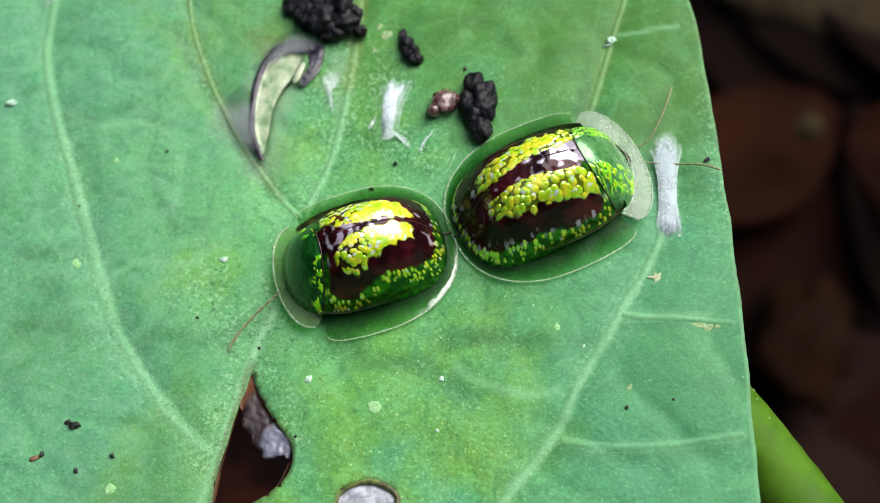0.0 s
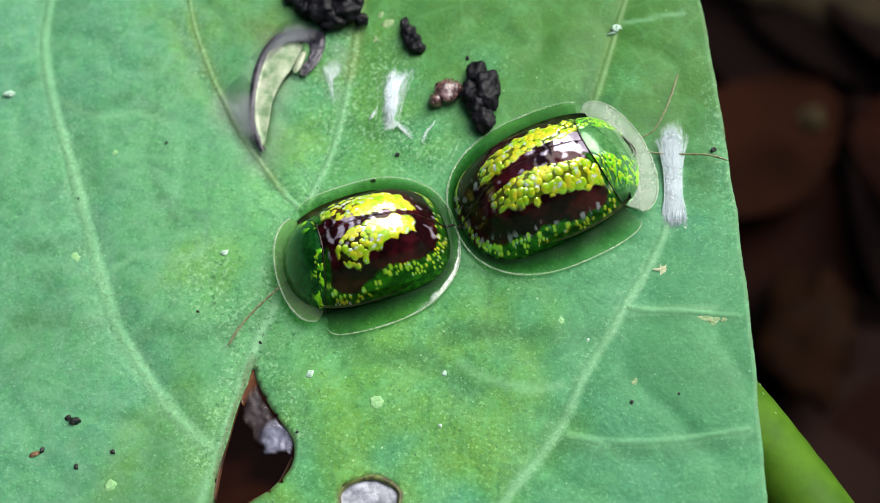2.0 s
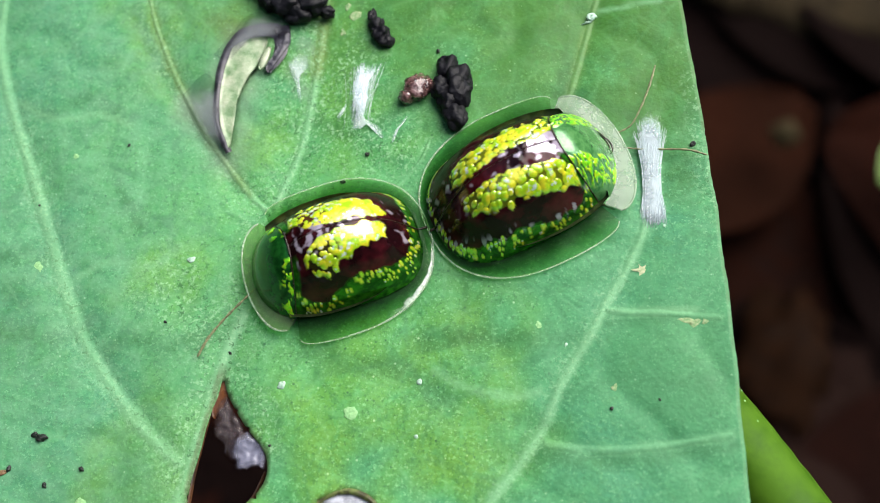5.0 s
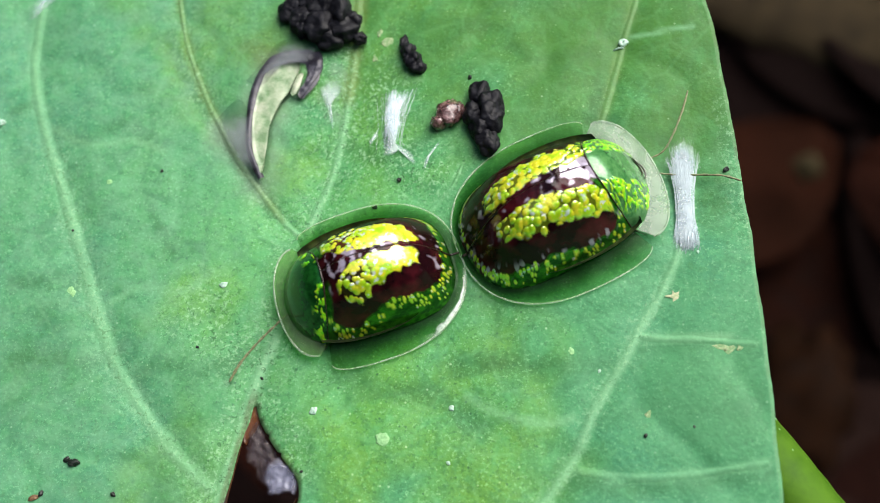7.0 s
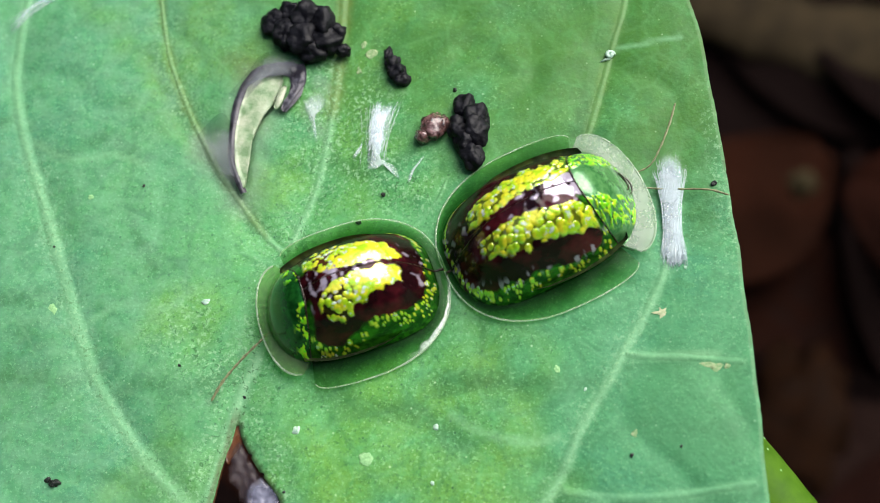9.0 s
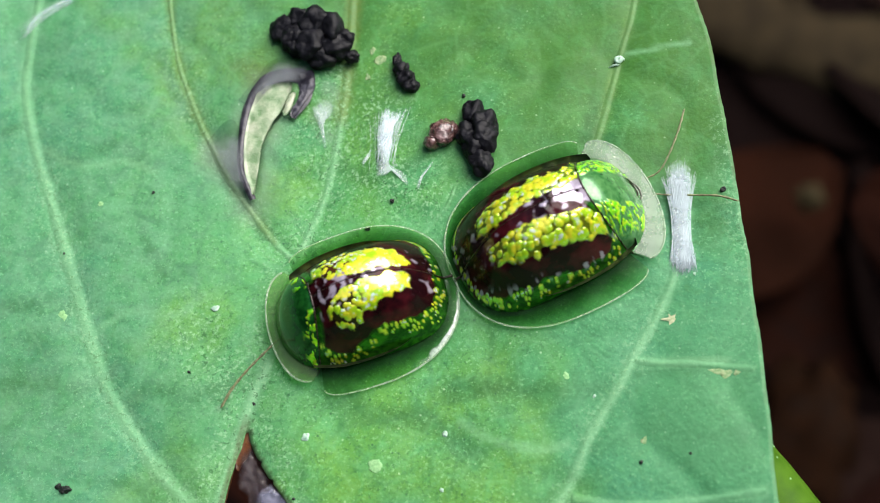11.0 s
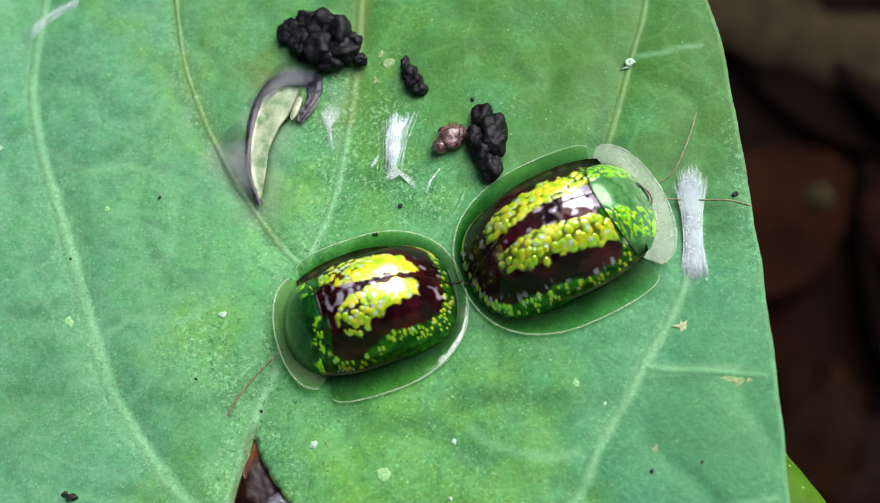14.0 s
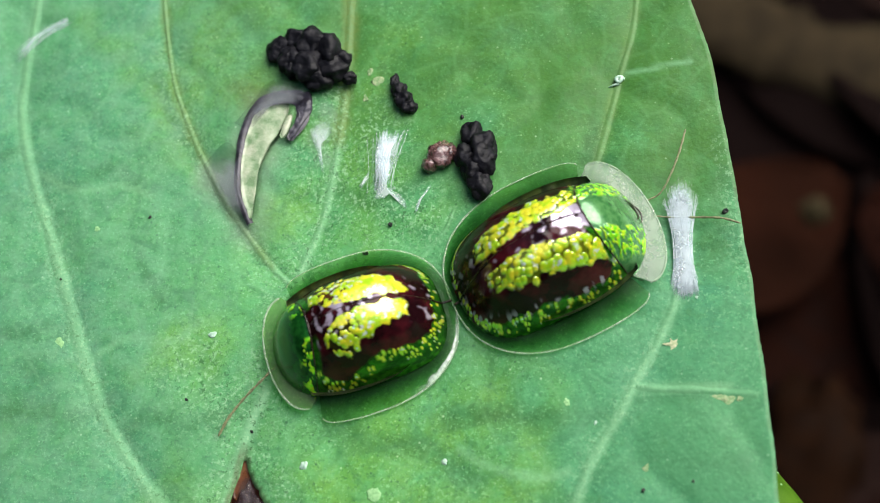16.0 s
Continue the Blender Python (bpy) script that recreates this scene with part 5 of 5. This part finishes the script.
# ---- below the leaf ----
def build_stem():
    stem = thing("stem", None, pose(0, 0, 0), "thick bright green plant stem with pale dots under the leaf", "stem")
    line = smooth_line([(4.0, 1.6, -3.4), (7.0, -2.4, -3.2), (9.0, -5.2, -3.0), (11.2, -8.6, -3.1), (13.6, -12.6, -4.5), (16, -18, -9), (18, -26, -24), (19, -34, -60), (19, -36, -101)], 10)
    v, f = tube_geometry(line, lambda s: 1.02 + 0.35 * s, 22, 1.0, 0.02)
    part("stalk", mesh("stalk", v, f, STEM), stem)
    rng = random.Random(4)
    pieces = []
    for k in range(46):
        q = line[rng.randint(12, 40)]
        a = rng.uniform(0.1, 2.6)
        x, y, z = q[0] + math.cos(a) * 1.07 * 0.82, q[1] + math.cos(a) * 1.07 * 0.56, q[2] + math.sin(a) * 1.07
        pieces.append(lump_geometry((x, y, z), (0.05, 0.05, 0.04), k + 0.3, 0.3, 0.1, 1))
    tagged(part("stipple", mesh("stipple", *join(pieces), PALE_GRAIN), stem, "pale dots on the stem"), kind="stuff")
    return stem


def litter_leaf(x, y, z, size, turn, tilt, seed):
    rows, cols = 14, 9
    verts = []
    for i in range(rows):
        s = i / (rows - 1)
        w = math.sin(math.pi * min(1, s * 0.94 + 0.04)) ** 0.8 * 0.34
        for j in range(cols):
            c = 2 * j / (cols - 1) - 1
            p = Vector(((s - 0.5) * size, c * w * size, 0.03 * size * (c * c) + 0.06 * size * noise.noise(Vector((s * 2, c, seed)))))
            verts.append(tuple(p))
    faces = grid_faces(rows, cols)
    n = len(verts)
    verts += [(a, b, c - 0.4) for a, b, c in verts]
    faces += [tuple(i + n for i in f[::-1]) for f in faces]
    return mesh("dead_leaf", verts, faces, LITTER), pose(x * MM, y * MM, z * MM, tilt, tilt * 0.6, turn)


GROUND_Z = -100.0


def build_seedling():
    """A light green seedling on the ground, beyond the leaf's edge."""
    x, y = 45.4, 49.5
    shoot = thing("seedling", None, spot(x, y, GROUND_Z - 6), "small light green seedling on the dark ground", "seedling")
    v, f = tube_geometry(smooth_line([(0, 0, 0), (0.6, 0.4, 9), (0.4, 0.2, 18)], 6), 0.7, 8)
    part("stalk", mesh("stalk", v, f, STEM), shoot)
    for turn in (100, 220, 335):
        me, m = litter_leaf(0, 0, 0, 9.0, 0, 0, turn * 0.1)
        me.materials[0] = SHOOT
        c, s = math.cos(radians(turn)), math.sin(radians(turn))
        ob = part("seedling_leaf", me, shoot)
        ob.matrix_basis = pose((0.4 + 4.2 * c) * MM, (0.2 + 4.2 * s) * MM, 18.3 * MM, 0, -8, turn)
    return shoot


def build_ground():
    ring, verts, faces = [0, 30, 60, 90, 130, 200, 400, 1000, 5000, 50000, 400000], [], []
    for r in ring:
        for k in range(48):
            a = 2 * math.pi * k / 48
            x, y = 30 + r * math.cos(a), 35 + r * math.sin(a)
            verts.append((x, y, GROUND_Z - 6 + (3.5 * noise.noise(Vector((x * 0.03, y * 0.03, 1))) if r < 1000 else 0)))
    faces = [f[::-1] for f in grid_faces(len(ring), 48, True)]
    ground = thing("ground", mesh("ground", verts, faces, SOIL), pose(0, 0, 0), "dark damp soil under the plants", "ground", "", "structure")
    rng = random.Random(21)
    for k in range(130):
        x, y = rng.uniform(-60, 110), rng.uniform(-50, 140)
        me, m = litter_leaf(x, y, GROUND_Z + rng.uniform(-4.5, -1.5), rng.uniform(22, 60), rng.uniform(0, 360), rng.uniform(-4, 4), k * 0.7)
        ob = part("dead_leaf", me, ground)
        ob.matrix_basis = m
    v, f = lump_geometry((31.9, 55.3, GROUND_Z + 4), (1.5, 1.5, 1.3), 3.0, 0.5, 0.2)
    part("pebble", mesh("pebble", v, f, PEBBLE), ground, "pale pebble among dead leaves")
    v, f = tube_geometry(smooth_line([(6, 89, GROUND_Z - 3), (22, 83.5, GROUND_Z - 2), (36, 77, GROUND_Z - 2), (54, 74, GROUND_Z - 3)], 8), lambda s: 5.0 + 1.2 * s, 12, 0.4, 0.4)
    part("dead_stalk", mesh("dead_stalk", v, f, STALK), ground, "pale brown dead stalk on the ground")
    v, f = lump_geometry((30.5, 30.0, GROUND_Z + 3), (4.2, 6.6, 2.0), 8.0, 0.9, 0.3)
    part("wood_chip", mesh("wood_chip", v, f, CHIP), ground, "russet wood chip")
    return ground


def build_thicket():
    """Dark shrubs added out of view to darken the beetles' reflections, lower towards the light."""
    rows, cols, verts = 26, 160, []

    def wall(a, u):
        """A point of the shrubs' inner side: the way round, and the share of their height."""
        gap = max(0.0, math.cos(a - SUN_AROUND)) ** 1.3
        c, s = math.cos(a), math.sin(a)
        r = 330 + 56 * noise.noise(Vector((c * 3, s * 3, u * 9))) + 26 * noise.noise(Vector((c * 11, s * 11, u * 27)))
        top = 330 * (1.15 - 0.95 * gap) + 35 * noise.noise(Vector((c * 8, s * 8, 2)))
        return Vector((r * s, r * c, GROUND_Z - 10 + (top - GROUND_Z) * u))

    for i in range(rows):
        for j in range(cols):
            verts.append(tuple(wall(2 * math.pi * j / cols, i / (rows - 1))))
    faces = grid_faces(rows, cols, True)
    n = len(verts)
    verts += [(x * 1.14, y * 1.14, z) for x, y, z in verts]
    faces += [tuple(k + n for k in f[::-1]) for f in faces]
    top = (rows - 1) * cols
    faces += [(top + k, top + (k + 1) % cols, n + top + (k + 1) % cols, n + top + k) for k in range(cols)]
    unseen_thicket = thing("unseen_thicket", mesh("unseen_thicket", verts, faces, THICKET), pose(0, 0, 0), "dark green shrubs round the spot", "shrubs", "", "structure")
    # the leaves that stand out of the shrubs on both sides
    rng = random.Random(31)
    verts, faces = [], []
    for k in range(5200):
        a, u = rng.uniform(0, 2 * math.pi), rng.uniform(0.02, 1.0)
        q = wall(a, u)
        out = Vector((math.sin(a), math.cos(a), 0))
        if rng.random() < 0.5:
            q, out = Vector((q.x * 1.14, q.y * 1.14, q.z)), -out
        tip = (-out * rng.uniform(0.3, 1.0) + Vector((rng.gauss(0, 0.5), rng.gauss(0, 0.5), rng.uniform(-0.7, 0.5)))).normalized()
        side = tip.cross(Vector((rng.gauss(0, 0.4), rng.gauss(0, 0.4), 1))).normalized()
        up = side.cross(tip)
        size, base = rng.uniform(20, 46), len(verts)
        for s, w, h in ((0, 0.02, 0), (0.3, 0.20, 0.05), (0.62, 0.19, 0.05), (1.0, 0.01, -0.06)):
            mid = q + tip * size * s + up * size * h
            verts += [tuple(mid - side * size * w), tuple(mid - up * size * 0.05), tuple(mid + side * size * w)]
        for s in range(3):
            for c in range(2):
                b = base + s * 3 + c
                faces.append((b, b + 1, b + 4, b + 3))
    tagged(part("foliage", mesh("foliage", verts, faces, FOLIAGE), unseen_thicket, "dark green pointed leaves"), kind="stuff")
    return unseen_thicket


leaf = build_leaf()
build_leaf_damage(leaf)
build_beetles()
build_droppings()
build_silk()
build_specks()
stem = build_stem()
ground = build_ground()
seedling = build_seedling()
build_thicket()


def motions():
    """The leaf sways slowly: against it, the stem and the ground below drift."""
    drift = [(0, 0, 0), (1, -0.02, -0.06), (2, -0.05, -0.10), (3, -0.09, -0.22), (4, -0.16, -0.46), (5.2, -0.18, -0.58), (6.5, -0.20, -0.62), (8, -0.23, -0.66), (9, -0.26, -0.78),
             (10.2, -0.28, -0.86), (11.5, -0.29, -0.90), (13, -0.30, -0.88), (14.5, -0.32, -0.95), (16, -0.34, -0.98)]
    walk(ground, [(t, spot(16 * x, 16 * y)) for t, x, y in drift])
    walk(seedling, [(t, spot(45.4 + 14 * x, 49.5 + 14 * y, GROUND_Z - 6)) for t, x, y in drift])
    walk(stem, [(t, spot(0.45 * x, 0.45 * y)) for t, x, y in drift])


motions()
